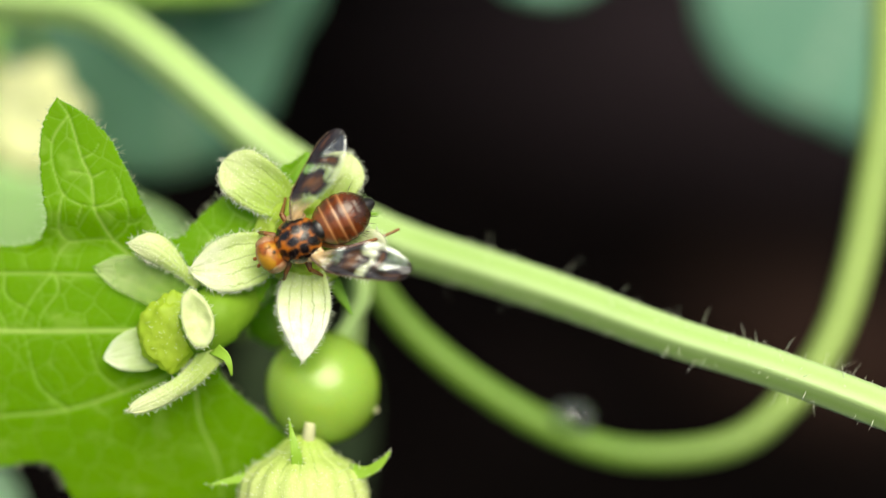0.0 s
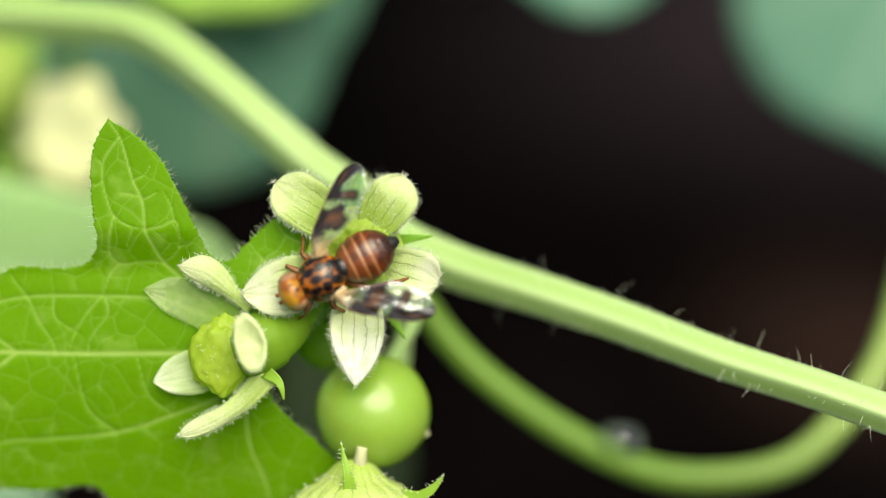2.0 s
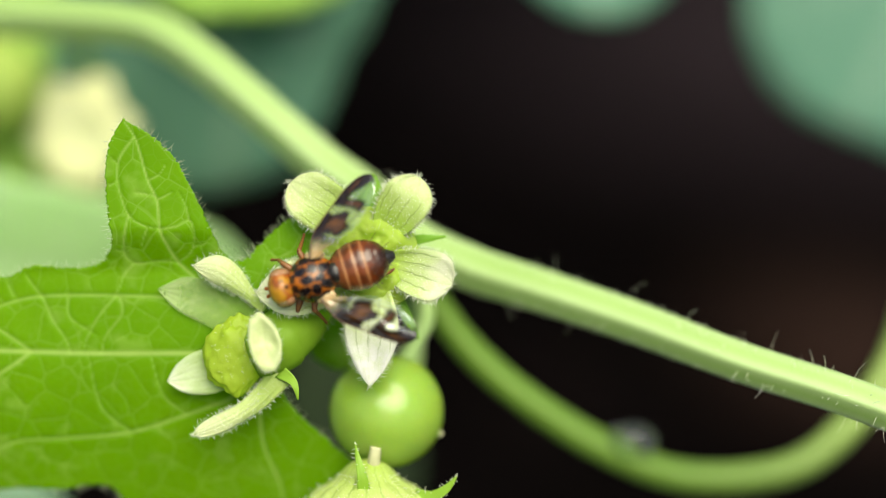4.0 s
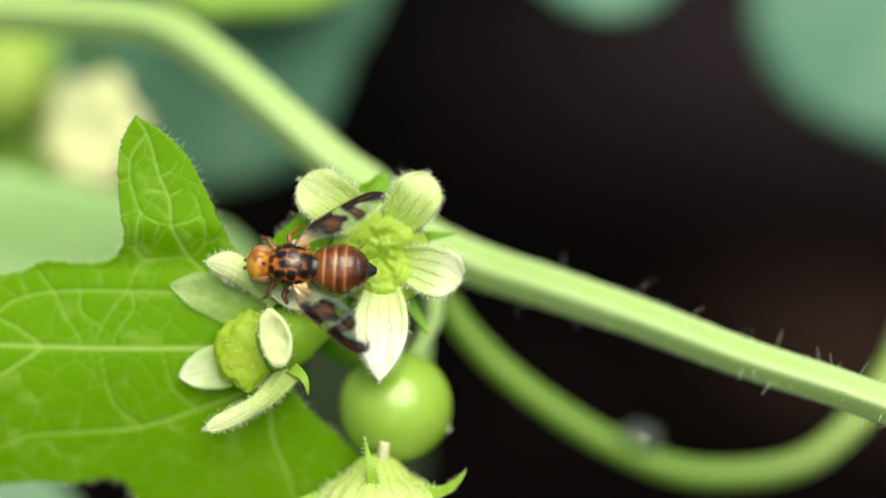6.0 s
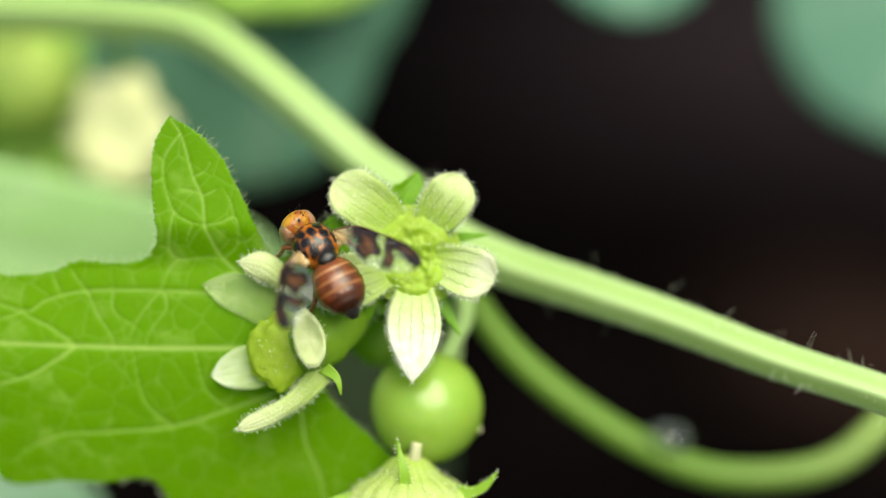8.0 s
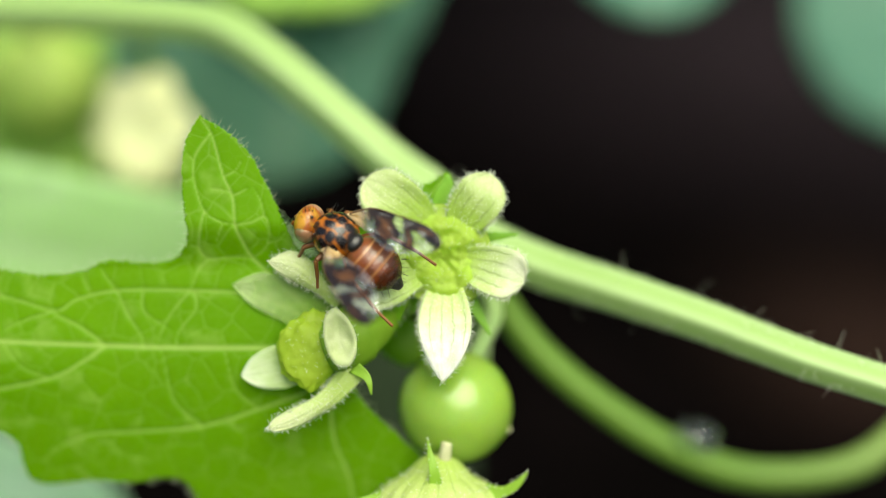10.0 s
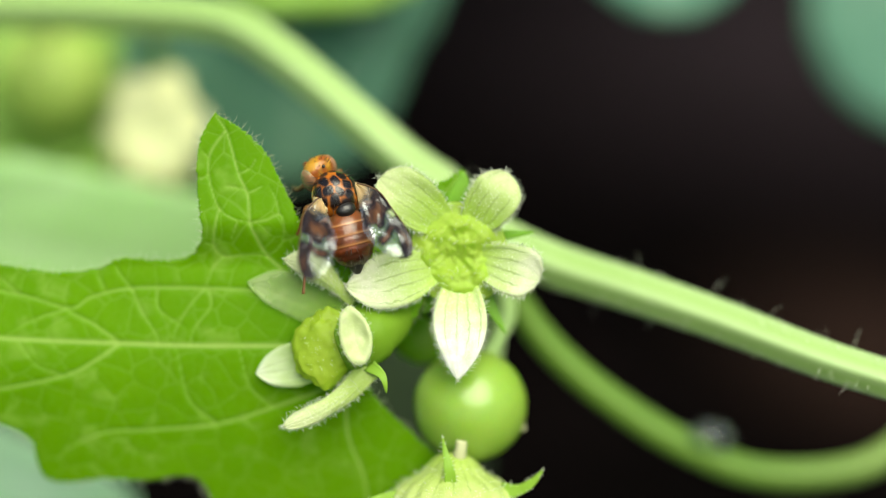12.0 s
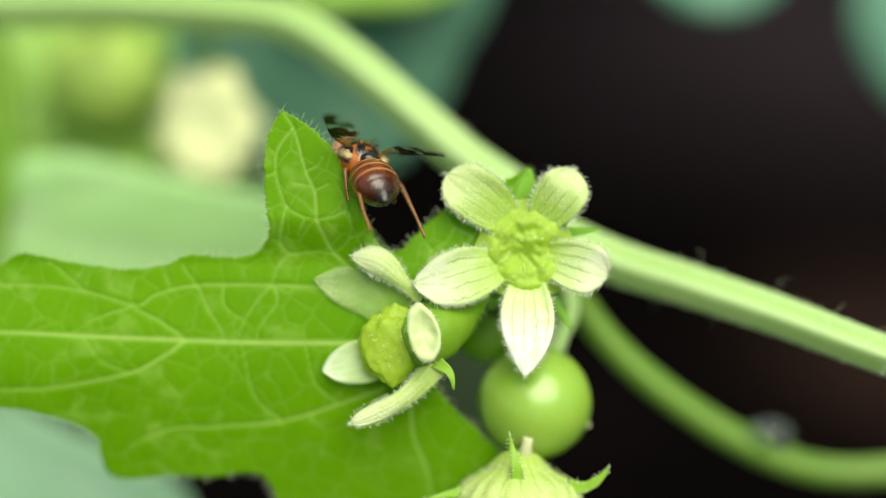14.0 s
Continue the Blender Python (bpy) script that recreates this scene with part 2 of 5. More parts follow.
M_HAIR = plant_material("plant_hair", (0.80, 0.84, 0.68), (0.88, 0.90, 0.80), 1500, 0.4, 0.4)
M_YELLOW = plant_material("petal_yellow", (0.84, 0.86, 0.44), (0.90, 0.91, 0.58), 400, 0.6, 0.3)
M_SHADED_SOIL = soil_material()
M_WITHER = plant_material("withered_style", (0.50, 0.50, 0.26), (0.68, 0.68, 0.42), 3000, 0.7, 0.2)
mw, nt, out, tc = fresh("water")
pw = principled(nt, (0.94, 0.98, 1.0), 0.0, 0.5, None, Transmission_Weight=0.97, IOR=1.33)
nt.links.new(pw.outputs[0], out.inputs[0])
M_WATER = mw


# ---- building helpers ----
def P(a, b, d=0.0):
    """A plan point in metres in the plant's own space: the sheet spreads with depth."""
    k = 1 + d / REACH
    return Vector(((a - 784) * UNIT * k, (REACH + d) * UNIT, (441 - b) * UNIT * k))


ANCHOR = {}


def thing(name, anchor, label, category, group="", kind=""):
    """An empty at the thing's base; anchor is a point of the plant's space."""
    ob = new(name)
    ob.empty_display_size = 0.001
    ob.matrix_world = FRAME @ Matrix.Translation(anchor)
    ANCHOR[ob.name] = Vector(anchor)
    return tagged(ob, label, category, group, kind)


def part(name, bm, material, parent, label="", kind="", smooth=True):
    """Links a bmesh drawn in the plant's space as one mesh under a thing or a part of it."""
    root = parent
    while root.parent:
        root = root.parent
    me = bpy.data.meshes.new(name)
    if root.name in ANCHOR:
        bmesh.ops.translate(bm, verts=bm.verts, vec=-ANCHOR[root.name])
    for f in bm.faces:
        f.smooth = smooth
    bm.to_mesh(me)
    bm.free()
    me.materials.append(material)
    ob = new(name, me)
    ob.parent = parent
    return tagged(ob, label, "", "", kind)


def spline(pts, n):
    """Catmull-Rom through points (vectors of any size) at n even steps."""
    q = [np.array(p, float) for p in pts]
    q = [2 * q[0] - q[1]] + q + [2 * q[-1] - q[-2]]
    res = []
    m = len(q) - 3
    for i in range(n):
        s = i / (n - 1) * m
        j = min(int(s), m - 1)
        t = s - j
        a, b, c, d = q[j:j + 4]
        res.append(0.5 * (2 * b + (c - a) * t + (2 * a - 5 * b + 4 * c - d) * t * t + (3 * b - a - 3 * c + d) * t ** 3))
    return res


def tube(bm, pts, radii, sides=10, steps=0, ridges=0, depth=0.0, flat=1.0, phase=0.0, facet=0.0):
    """A tapered tube along vectors; ridges give ribs. Writes the ridge attribute."""
    steps = steps or 6 * len(pts)
    line = [Vector(p) for p in spline(pts, steps)]
    rad = [float(r[0]) for r in spline([(r,) for r in radii], steps)]
    lay = bm.verts.layers.float.get("ridge") or bm.verts.layers.float.new("ridge")
    up = Vector((0.12, -0.9, 0.4)).normalized()
    rings = []
    for i, c in enumerate(line):
        d = (line[min(i + 1, steps - 1)] - line[max(i - 1, 0)]).normalized()
        side = d.cross(up)
        side.normalize()
        up = side.cross(d).normalized()
        ring = []
        for k in range(sides):
            an = 2 * math.pi * k / sides
            w = 0.5 + 0.5 * math.cos((an - phase) * ridges) if ridges else 0.5
            r = rad[i] * (1 + depth * (w - 0.5))
            if facet:
                half = math.pi / ridges
                r *= 1 + facet * (1.06 * math.cos(half) / math.cos((an - phase) % (2 * half) - half) - 1)
            v = bm.verts.new(c + side * (r * math.cos(an)) + up * (r * flat * math.sin(an)))
            v[lay] = w
            ring.append(v)
        rings.append(ring)
    for ra, rb in zip(rings, rings[1:]):
        for k in range(sides):
            bm.faces.new((ra[k], ra[(k + 1) % sides], rb[(k + 1) % sides], rb[k]))
    bm.faces.new(rings[0][::-1])
    bm.faces.new(rings[-1])
    return line, rad


def hair(bm, base, way, length, radius, bend=0.3, rnd=random):
    """One fine tapering hair of three faces round and two joints."""
    way = way.normalized()
    side = way.orthogonal().normalized()
    oth = way.cross(side)
    lean = (side * rnd.uniform(-1, 1) + oth * rnd.uniform(-1, 1)) * bend
    last = None
    for j, (s, w) in enumerate(((0, 1.0), (0.5, 0.7), (1.0, 0.15))):
        c = base + (way * s + lean * s * s) * length
        ring = [bm.verts.new(c + (side * math.cos(x) + oth * math.sin(x)) * radius * w) for x in (0, 2.1, 4.2)]
        if last:
            for k in range(3):
                bm.faces.new((last[k], last[(k + 1) % 3], ring[(k + 1) % 3], ring[k]))
        last = ring
    bm.faces.new(last)


def blob(bm, c, rx, ry, rz, seg=20, rings=14, wob=0.0, freq=3.0, seed=0.0, turn=None):
    """An ellipsoid about c, with a rough skin when wob is set."""
    made = bmesh.ops.create_uvsphere(bm, u_segments=seg, v_segments=rings, radius=1.0)["verts"]
    for v in made:
        n = v.co.copy()
        k = 1 + wob * noise.noise(n * freq + Vector((seed, seed * 1.7, 0)))
        p = Vector((n.x * rx, n.y * ry, n.z * rz)) * k
        v.co = c + (turn @ p if turn else p)
    return made


def rough_blob(bm, c, ra, rd, rb, wob, freq, seed, seg=32, turn=None):
    """A lumpy cushion of soft tissue, radii in plan units."""
    for v in bmesh.ops.create_uvsphere(bm, u_segments=seg, v_segments=max(7, seg * 2 // 3), radius=1.0)["verts"]:
        n = v.co.copy()
        o = Vector((seed, seed * 1.7, 3.1))
        k = 1 + wob * (noise.noise(n * freq + o) + 0.5 * noise.noise(n * freq * 2.7 + o))
        p = Vector((n.x * ra, n.y * rd, n.z * rb)) * (k * UNIT)
        v.co = c + (turn @ p if turn else p)


def cushion(bm, ca, cb, d, radius, height, lumps, seed):
    """The lumpy centre of a flower: one closed skin over a round patch of the plan; lumps of (a, b, size a, size b, height)."""
    na, nr = 110, 44
    o = Vector((seed, seed * 1.3, 0))
    rings = []
    for i in range(1, nr + 1):
        row = []
        for k in range(na):
            x = 2 * math.pi * k / na
            r = i / nr
            rr = radius * r * (1 + 0.10 * noise.noise(Vector((math.cos(x), math.sin(x), seed)) * 1.6))
            a, b = ca + math.cos(x) * rr, cb + math.sin(x) * rr
            h = 0.0
            for la, lb, sa, sb, lh in lumps:
                h += 0.7 * lh * math.exp(-(((a - la) / sa) ** 2 + ((b - lb) / sb) ** 2) ** 1.3)
            h += height * (0.09 * (1 - 3 * abs(noise.noise(Vector((a, b, 0)) / 20 + o))) + 0.16 * noise.noise(Vector((a, b, 0)) / 10 + o) + 0.04 * noise.noise(Vector((a, b, 0)) / 4 + o))
            h = (h + height * 0.25) * max(0.0, 1 - r ** 3)
            row.append(bm.verts.new(P(a, b, d - h)))
        rings.append(row)
    mid = bm.verts.new(P(ca, cb, d - height * 0.35))
    low = bm.verts.new(P(ca, cb, d + 6))
    for k in range(na):
        j = (k + 1) % na
        bm.faces.new((mid, rings[0][j], rings[0][k]))
        bm.faces.new((low, rings[-1][k], rings[-1][j]))
        for ra, rb in zip(rings, rings[1:]):
            bm.faces.new((ra[k], ra[j], rb[j], rb[k]))
    bmesh.ops.recalc_face_normals(bm, faces=bm.faces)


def petal_sheet(bm, spine, widths, cup=0.0, thick=3.0, nu=22, nv=13, ruffle=0.0, blunt=0.0, skin=None):
    """A petal: a thin closed sheet along a spine of plan points (a, b, d) with widths and a cupped cross-section. uv: along, across."""
    line = [Vector(p) for p in spline([P(*p) for p in spine], nu)]
    wid = [float(w[0]) * UNIT for w in spline([(w,) for w in widths], nu)]
    uv = bm.loops.layers.uv.get("UVMap") or bm.loops.layers.uv.new("UVMap")
    front, back, coords = [], [], {}
    edge = []
    eye = Vector((0, -1, 0))
    for i, c in enumerate(line):
        d = (line[min(i + 1, nu - 1)] - line[max(i - 1, 0)]).normalized()
        s = d.cross(eye).normalized()
        s = (s - d * s.dot(d)).normalized()
        n = s.cross(d).normalized()
        if n.dot(eye) < 0:
            n = -n
        fr, bk = [], []
        u = i / (nu - 1)
        for j in range(nv):
            v = 2 * j / (nv - 1) - 1
            w = max(wid[i], 0.3 * UNIT)
            if blunt and u > 1 - blunt:
                w *= math.sqrt(max(0.01, 1 - ((u - 1 + blunt) / blunt) ** 2))
            rel = cup * (v * v) * w + ruffle * UNIT * math.sin(7 * u + 5 * v) * abs(v)
            rib = 1.0 * UNIT * math.cos(v * math.pi * 5)
            p = c + s * (v * w) + n * (rel + rib)
            t = thick * UNIT * (1 - 0.7 * abs(v) ** 3)
            a, b = bm.verts.new(p), bm.verts.new(p - n * t)
            coords[a] = coords[b] = (u, (v + 1) / 2)
            if skin is not None and 0.15 < u and w > 4 * UNIT:
                skin.append((p, n))
            fr.append(a)
            bk.append(b)
        front.append(fr)
        back.append(bk)
        edge.append((fr[0].co.copy(), -s, n))
        edge.append((fr[-1].co.copy(), s, n))
        if i == nu - 1:
            for a in fr[::2 if w > 4 * UNIT else 6]:
                edge.append((a.co.copy(), d, n))
    faces = []
    for i in range(nu - 1):
        for j in range(nv - 1):
            faces.append(bm.faces.new((front[i][j], front[i + 1][j], front[i + 1][j + 1], front[i][j + 1])))
            faces.append(bm.faces.new((back[i][j], back[i][j + 1], back[i + 1][j + 1], back[i + 1][j])))
        for j in (0, nv - 1):
            faces.append(bm.faces.new((front[i][j], back[i][j], back[i + 1][j], front[i + 1][j])))
    for j in range(nv - 1):
        for i in (0, nu - 1):
            faces.append(bm.faces.new((front[i][j], front[i][j + 1], back[i][j + 1], back[i][j])))
    for f in faces:
        for lo in f.loops:
            lo[uv].uv = coords[lo.vert]
    bmesh.ops.recalc_face_normals(bm, faces=faces)
    return edge


def fringe(edge, per, length, radius, seed, skip=0.0, spread=0.5):
    """Short stiff hairs round a margin given as (point, outward, normal)."""
    rnd = random.Random(seed)
    bm = bmesh.new()
    for p, o, n in edge:
        for _ in range(per):
            if rnd.random() < skip:
                continue
            way = o + n * rnd.uniform(-spread, spread) + Vector((rnd.uniform(-1, 1), rnd.uniform(-1, 1), rnd.uniform(-1, 1))) * spread * 0.8
            q = p + Vector((rnd.uniform(-1, 1), rnd.uniform(-1, 1), rnd.uniform(-1, 1))) * UNIT * 3
            hair(bm, q - o * UNIT * 1.5, way, length * UNIT * rnd.uniform(0.5, 1.2), radius * UNIT, 0.4, rnd)
    return bm


def velvet(bm, skin, count, length, radius, seed):
    """Adds short soft hairs that stand on a petal's face, given as (point, normal)."""
    rnd = random.Random(seed)
    for _ in range(count):
        p, n = rnd.choice(skin)
        rand = Vector((rnd.uniform(-1, 1), rnd.uniform(-1, 1), rnd.uniform(-1, 1)))
        hair(bm, p + rand * UNIT * 3, n * 0.5 + rand * 0.8, length * UNIT * rnd.uniform(0.5, 1.2), radius * UNIT, 0.5, rnd)
    return bm


def spoon(bm, ca, cb, d, ra, rb, deep, thick, turn, seed):
    """A hollow spoon-shaped petal open towards the front, with a rounded rim. Returns its rim as (point, outward, normal)."""
    uv = bm.loops.layers.uv.get("UVMap") or bm.loops.layers.uv.new("UVMap")
    n_a, ct, st = 44, math.cos(turn), math.sin(turn)
    prof = [(0.12, deep), (0.35, deep * 0.86), (0.55, deep * 0.6), (0.7, deep * 0.3), (0.8, deep * 0.08), (0.9, 0.0), (1.0, thick * 0.3), (1.03, thick * 0.8), (0.95, deep * 0.5 + thick),
            (0.7, deep * 0.9 + thick), (0.35, deep + thick), (0.1, deep + thick)]
    rings, rim = [], []
    for i, (r, h) in enumerate(prof):
        row = []
        for k in range(n_a):
            x = 2 * math.pi * k / n_a
            rr = r * (1 + 0.10 * noise.noise(Vector((math.cos(x), math.sin(x), seed)) * 1.8))
            da, db = math.cos(x) * ra * rr, math.sin(x) * rb * rr
            row.append(bm.verts.new(P(ca + da * ct - db * st, cb + da * st + db * ct, d + h + 4 * noise.noise(Vector((da, db, seed * 9)) / 16))))
            if i == 6:
                rim.append((row[-1].co.copy(), Vector((math.cos(x) * ct - math.sin(x) * st, 0, -math.cos(x) * st - math.sin(x) * ct)), Vector((0, -1, 0))))
        rings.append(row)
    faces = [bm.faces.new(rings[0]), bm.faces.new(rings[-1][::-1])]
    for ra_, rb_ in zip(rings, rings[1:]):
        for k in range(n_a):
            faces.append(bm.faces.new((ra_[k], ra_[(k + 1) % n_a], rb_[(k + 1) % n_a], rb_[k])))
    for f in faces:
        for lo in f.loops:
            lo[uv].uv = (0.75, 0.5)
    bmesh.ops.recalc_face_normals(bm, faces=faces)
    return rim


def near_line(pts, line):
    """Distance of many 2D points from one polyline, and how far along it they fall."""
    best = np.full(len(pts), 1e9)
    along = np.zeros(len(pts))
    for i in range(len(line) - 1):
        a, b = np.array(line[i]), np.array(line[i + 1])
        ab = b - a
        t = np.clip(((pts - a) @ ab) / (ab @ ab), 0, 1)
        dist = np.hypot(*(pts - a - t[:, None] * ab).T)
        m = dist < best
        best[m] = dist[m]
        along[m] = (i + t[m]) / (len(line) - 1)
    return best, along


def inside(pts, poly):
    """Which 2D points lie in a polygon."""
    x, y = pts[:, 0], pts[:, 1]
    res = np.zeros(len(pts), bool)
    for i in range(len(poly)):
        (x1, y1), (x2, y2) = poly[i - 1], poly[i]
        hit = ((y1 > y) != (y2 > y)) & (x < (x2 - x1) * (y - y1) / (y2 - y1 + 1e-12) + x1)
        res ^= hit
    return res


def blade(outline, veins, depth, step=6.0, thick=5.0, smooth_n=4, jag=2.0, seed=1, groove=1.2):
    """A leaf blade on the plan: outline of (a, b), veins of (points, width), depth(a, b). A closed thin sheet with a vein attribute. Returns bmesh and margin."""
    rnd = np.random.RandomState(seed)
    n = len(outline) * smooth_n
    rim = np.array(spline(list(outline) + [outline[0]], n + 1)[:-1])
    # even steps along the rim, with small unevenness
    seg = np.hypot(*(np.roll(rim, -1, 0) - rim).T)
    cum = np.concatenate([[0], np.cumsum(seg)])
    m = int(cum[-1] / step)
    s = np.linspace(0, cum[-1], m, endpoint=False)
    rim = np.column_stack([np.interp(s, cum, np.append(rim[:, k], rim[0, k])) for k in (0, 1)])
    out = np.roll(rim, -1, 0) - np.roll(rim, 1, 0)
    out = np.column_stack([out[:, 1], -out[:, 0]]) / (np.hypot(*out.T)[:, None] + 1e-9)
    area = np.sum(rim[:, 0] * np.roll(rim[:, 1], -1) - np.roll(rim[:, 0], -1) * rim[:, 1])
    out *= 1 if area > 0 else -1
    rim = rim + out * (rnd.uniform(-1, 1, (m, 1)) * jag)
    lo, hi = rim.min(0), rim.max(0)
    gx, gy = np.meshgrid(np.arange(lo[0], hi[0], step), np.arange(lo[1], hi[1], step))
    gy = gy + (np.arange(gx.shape[1]) % 2) * step * 0.5
    grid = np.column_stack([gx.ravel(), gy.ravel()]) + rnd.uniform(-0.15, 0.15, (gx.size, 2)) * step
    grid = grid[inside(grid, rim)]
    d, _ = near_line(grid, np.vstack([rim, rim[:1]]))
    grid = grid[d > step * 0.6]
    allp = np.vstack([rim, grid])
    from mathutils.geometry import delaunay_2d_cdt
    vs, _, fs, _, _, _ = delaunay_2d_cdt([Vector(p) for p in allp], [], [list(range(m))], 1, 1e-4)
    pts = np.array([tuple(v) for v in vs])
    vein = np.zeros(len(pts))
    dep = np.array([depth(a, b) for a, b in pts])
    for line, w in veins:
        dist, t = near_line(pts, spline(line, 5 * len(line)))
        wid = w * (1 - 0.6 * t)
        vein = np.maximum(vein, min(1.0, 0.2 + 0.16 * w) * np.exp(-(dist / wid) ** 2))
        dep += groove * np.exp(-(dist / (wid * 2.2)) ** 2)
    bm = bmesh.new()
    lay = bm.verts.layers.float.new("vein")
    top, low = [], []
    for (a, b), dd, vv in zip(pts, dep, vein):
        v = bm.verts.new(P(a, b, dd))
        w = bm.verts.new(P(a, b, dd + thick))
        v[lay] = w[lay] = vv
        top.append(v)
        low.append(w)
    for f in fs:
        bm.faces.new([top[i] for i in f])
        bm.faces.new([low[i] for i in reversed(f)])
    ring = list(range(m))
    for i in ring:
        j = (i + 1) % m
        if i < len(top) and j < len(top):
            try:
                bm.faces.new((top[i], low[i], low[j], top[j]))
            except ValueError:
                pass
    bmesh.ops.recalc_face_normals(bm, faces=bm.faces)
    margin = [(P(*rim[i], depth(*rim[i])), Vector((out[i][0], 0, -out[i][1])), Vector((0, -1, 0))) for i in range(m)]
    return bm, margin


# ---- ground ----
bm = bmesh.new()
ring_r = [0.0, 0.05, 0.1, 0.16, 0.24, 0.34, 0.48, 0.7, 1.1, 2.0, 5.0, 20.0, 120.0]
rows_g = []
for r in ring_r[1:]:
    rows_g.append([bm.verts.new((r * math.cos(2 * math.pi * k / 48), 0.25 + r * math.sin(2 * math.pi * k / 48),
                                 0.012 * noise.noise(Vector((r * math.cos(2 * math.pi * k / 48) * 14, r * math.sin(2 * math.pi * k / 48) * 14, 3))) if r < 2 else 0)) for k in range(48)])
mid = bm.verts.new((0, 0.25, 0))
for k in range(48):
    bm.faces.new((mid, rows_g[0][k], rows_g[0][(k + 1) % 48]))
    for ra, rb in zip(rows_g, rows_g[1:]):
        bm.faces.new((ra[k], rb[k], rb[(k + 1) % 48], ra[(k + 1) % 48]))
me = bpy.data.meshes.new("ground")
for f in bm.faces:
    f.smooth = True
bm.to_mesh(me)
bm.free()
me.materials.append(M_SHADED_SOIL)
tagged(new("ground", me), "dark brown soil under the vine, shade put into its colour", "ground", "", "structure")


# dense unseen foliage added over and behind the soil to keep it in shade
rnd = random.Random(31)
bm = bmesh.new()


def simple_leaf(bm, c, size, m):
    rows_l = []
    for i, w in enumerate((0.05, 0.34, 0.46, 0.38, 0.2, 0.02)):
        x = i / 5 - 0.5
        rows_l.append([bm.verts.new(c + m @ Vector((x * size, y * w * size, -0.25 * x * x * size + 0.12 * abs(y) * w * size))) for y in (-1, 0, 1)])
    for ra, rb in zip(rows_l, rows_l[1:]):
        for k in (0, 1):
            bm.faces.new((ra[k], rb[k], rb[k + 1], ra[k + 1]))


for i in range(420):
    if i < 330:
        y = rnd.uniform(0.145, 0.78)
        c = Vector((rnd.uniform(-0.55, 0.55), y, rnd.uniform(0.165, 0.20) + max(0, y - 0.12) * rnd.uniform(0.0, 0.25)))
    else:
        c = Vector((rnd.uniform(-0.6, 0.6), rnd.uniform(0.62, 0.85), rnd.uniform(0.01, 0.28)))
    m = Euler((rnd.uniform(-0.45, 0.45) + (1.2 if i >= 330 else 0), rnd.uniform(-0.45, 0.45), rnd.uniform(0, 6.28))).to_matrix()
    simple_leaf(bm, c, rnd.uniform(0.06, 0.095), m)
me = bpy.data.meshes.new("shade_foliage")
bm.to_mesh(me)
bm.free()
me.materials.append(M_FARLEAF)
tagged(new("shade_foliage", me), "dense blue-green foliage, unseen, added over the soil to shade it", "foliage", "", "stuff")


# ---- vine stem and looping tendril stem ----
STEM = [(2700, 1090, -60), (2300, 905, -30), (1968, 768, 0), (1760, 690, 40), (1568, 628, 90), (1380, 558, 150), (1220, 504, 200),
        (1090, 462, 245), (980, 410, 280), (900, 335, 310), (827, 282, 335), (750, 215, 360), (677, 152, 390), (610, 98, 420), (545, 55, 450), (470, 30, 480),
        (300, 16, 540), (100, 10, 600), (-150, 20, 660), (-500, 60, 740), (-900, 250, 840), (-1200, 900, 950), (-1300, 2000, 1100), (-1300, 3600, 1900), (-1200, 5200, 2700)]
STEM_R = [36, 36, 37, 37, 38, 40, 42, 44, 46, 46, 45, 44, 44, 44, 44, 44, 46, 48, 50, 52, 54, 56, 60, 64, 70]
vine = thing("bryony_vine", P(980, 400, 280), "pale green ridged hairy vine stem crossing behind the flower", "plant stem")
bm = bmesh.new()
sline, srad = tube(bm, [P(*p) for p in STEM], [r * UNIT for r in STEM_R], 45, 260, 5, 0.0, 1.0, radians(124), 0.85)
part("stalk", bm, M_STEM, vine)
rnd = random.Random(4)
bm = bmesh.new()
for i in range(10, 150):
    for _ in range(5 if i < 75 else 3):
        c, r = sline[i].lerp(sline[i + 1], rnd.random()), srad[i]
        dirn = (sline[i + 1] - sline[i]).normalized()
        w = dirn.cross(Vector((rnd.uniform(-1, 1), rnd.uniform(-1, 1), rnd.uniform(-1, 1)))).normalized()
        long_one = rnd.random() < (0.30 if i < 52 else 0.09 if i < 75 else 0.03)
        hair(bm, c + w * r * 0.97, w + dirn * rnd.uniform(-0.3, 0.5), (rnd.uniform(22, 46) if long_one else rnd.uniform(5, 12)) * UNIT, (0.6 if i < 52 else 0.45) * UNIT, 0.45, rnd)
part("hairs", bm, M_HAIR, vine, "fine pale hairs", "stuff")

LOOP = [(985, 440, 285), (1010, 500, 290), (1050, 570, 300), (1110, 638, 310), (1200, 711, 322), (1310, 780, 335), (1430, 828, 350), (1555, 834, 366),
        (1660, 808, 385), (1745, 735, 402), (1810, 640, 420), (1852, 520, 440), (1882, 380, 460), (1906, 220, 480), (1914, 20, 510), (1900, -250, 560), (1800, -600, 640), (1500, -900, 800), (1100, -1000, 1000)]
LOOP_R = [24, 27, 30, 31, 32, 33, 33, 33, 33, 33, 34, 35, 36, 37, 38, 38, 36, 34, 28]
loop = thing("looping_vine", P(985, 440, 285), "bright green smooth stem looping down and up behind", "plant stem")
bm = bmesh.new()
tube(bm, [P(*p) for p in LOOP], [r * UNIT for r in LOOP_R], 24, 120, 5, 0.06)
lay = bm.verts.layers.float["ridge"]
for i, v in enumerate(bm.verts):
    # paler along the upward run: the glare from above is put into the colour
    lit = max(0.0, min(1.0, (i // 24 - 40) / 26))
    v[lay] = 0.2 * v[lay] * (1 - lit) + 0.85 * lit
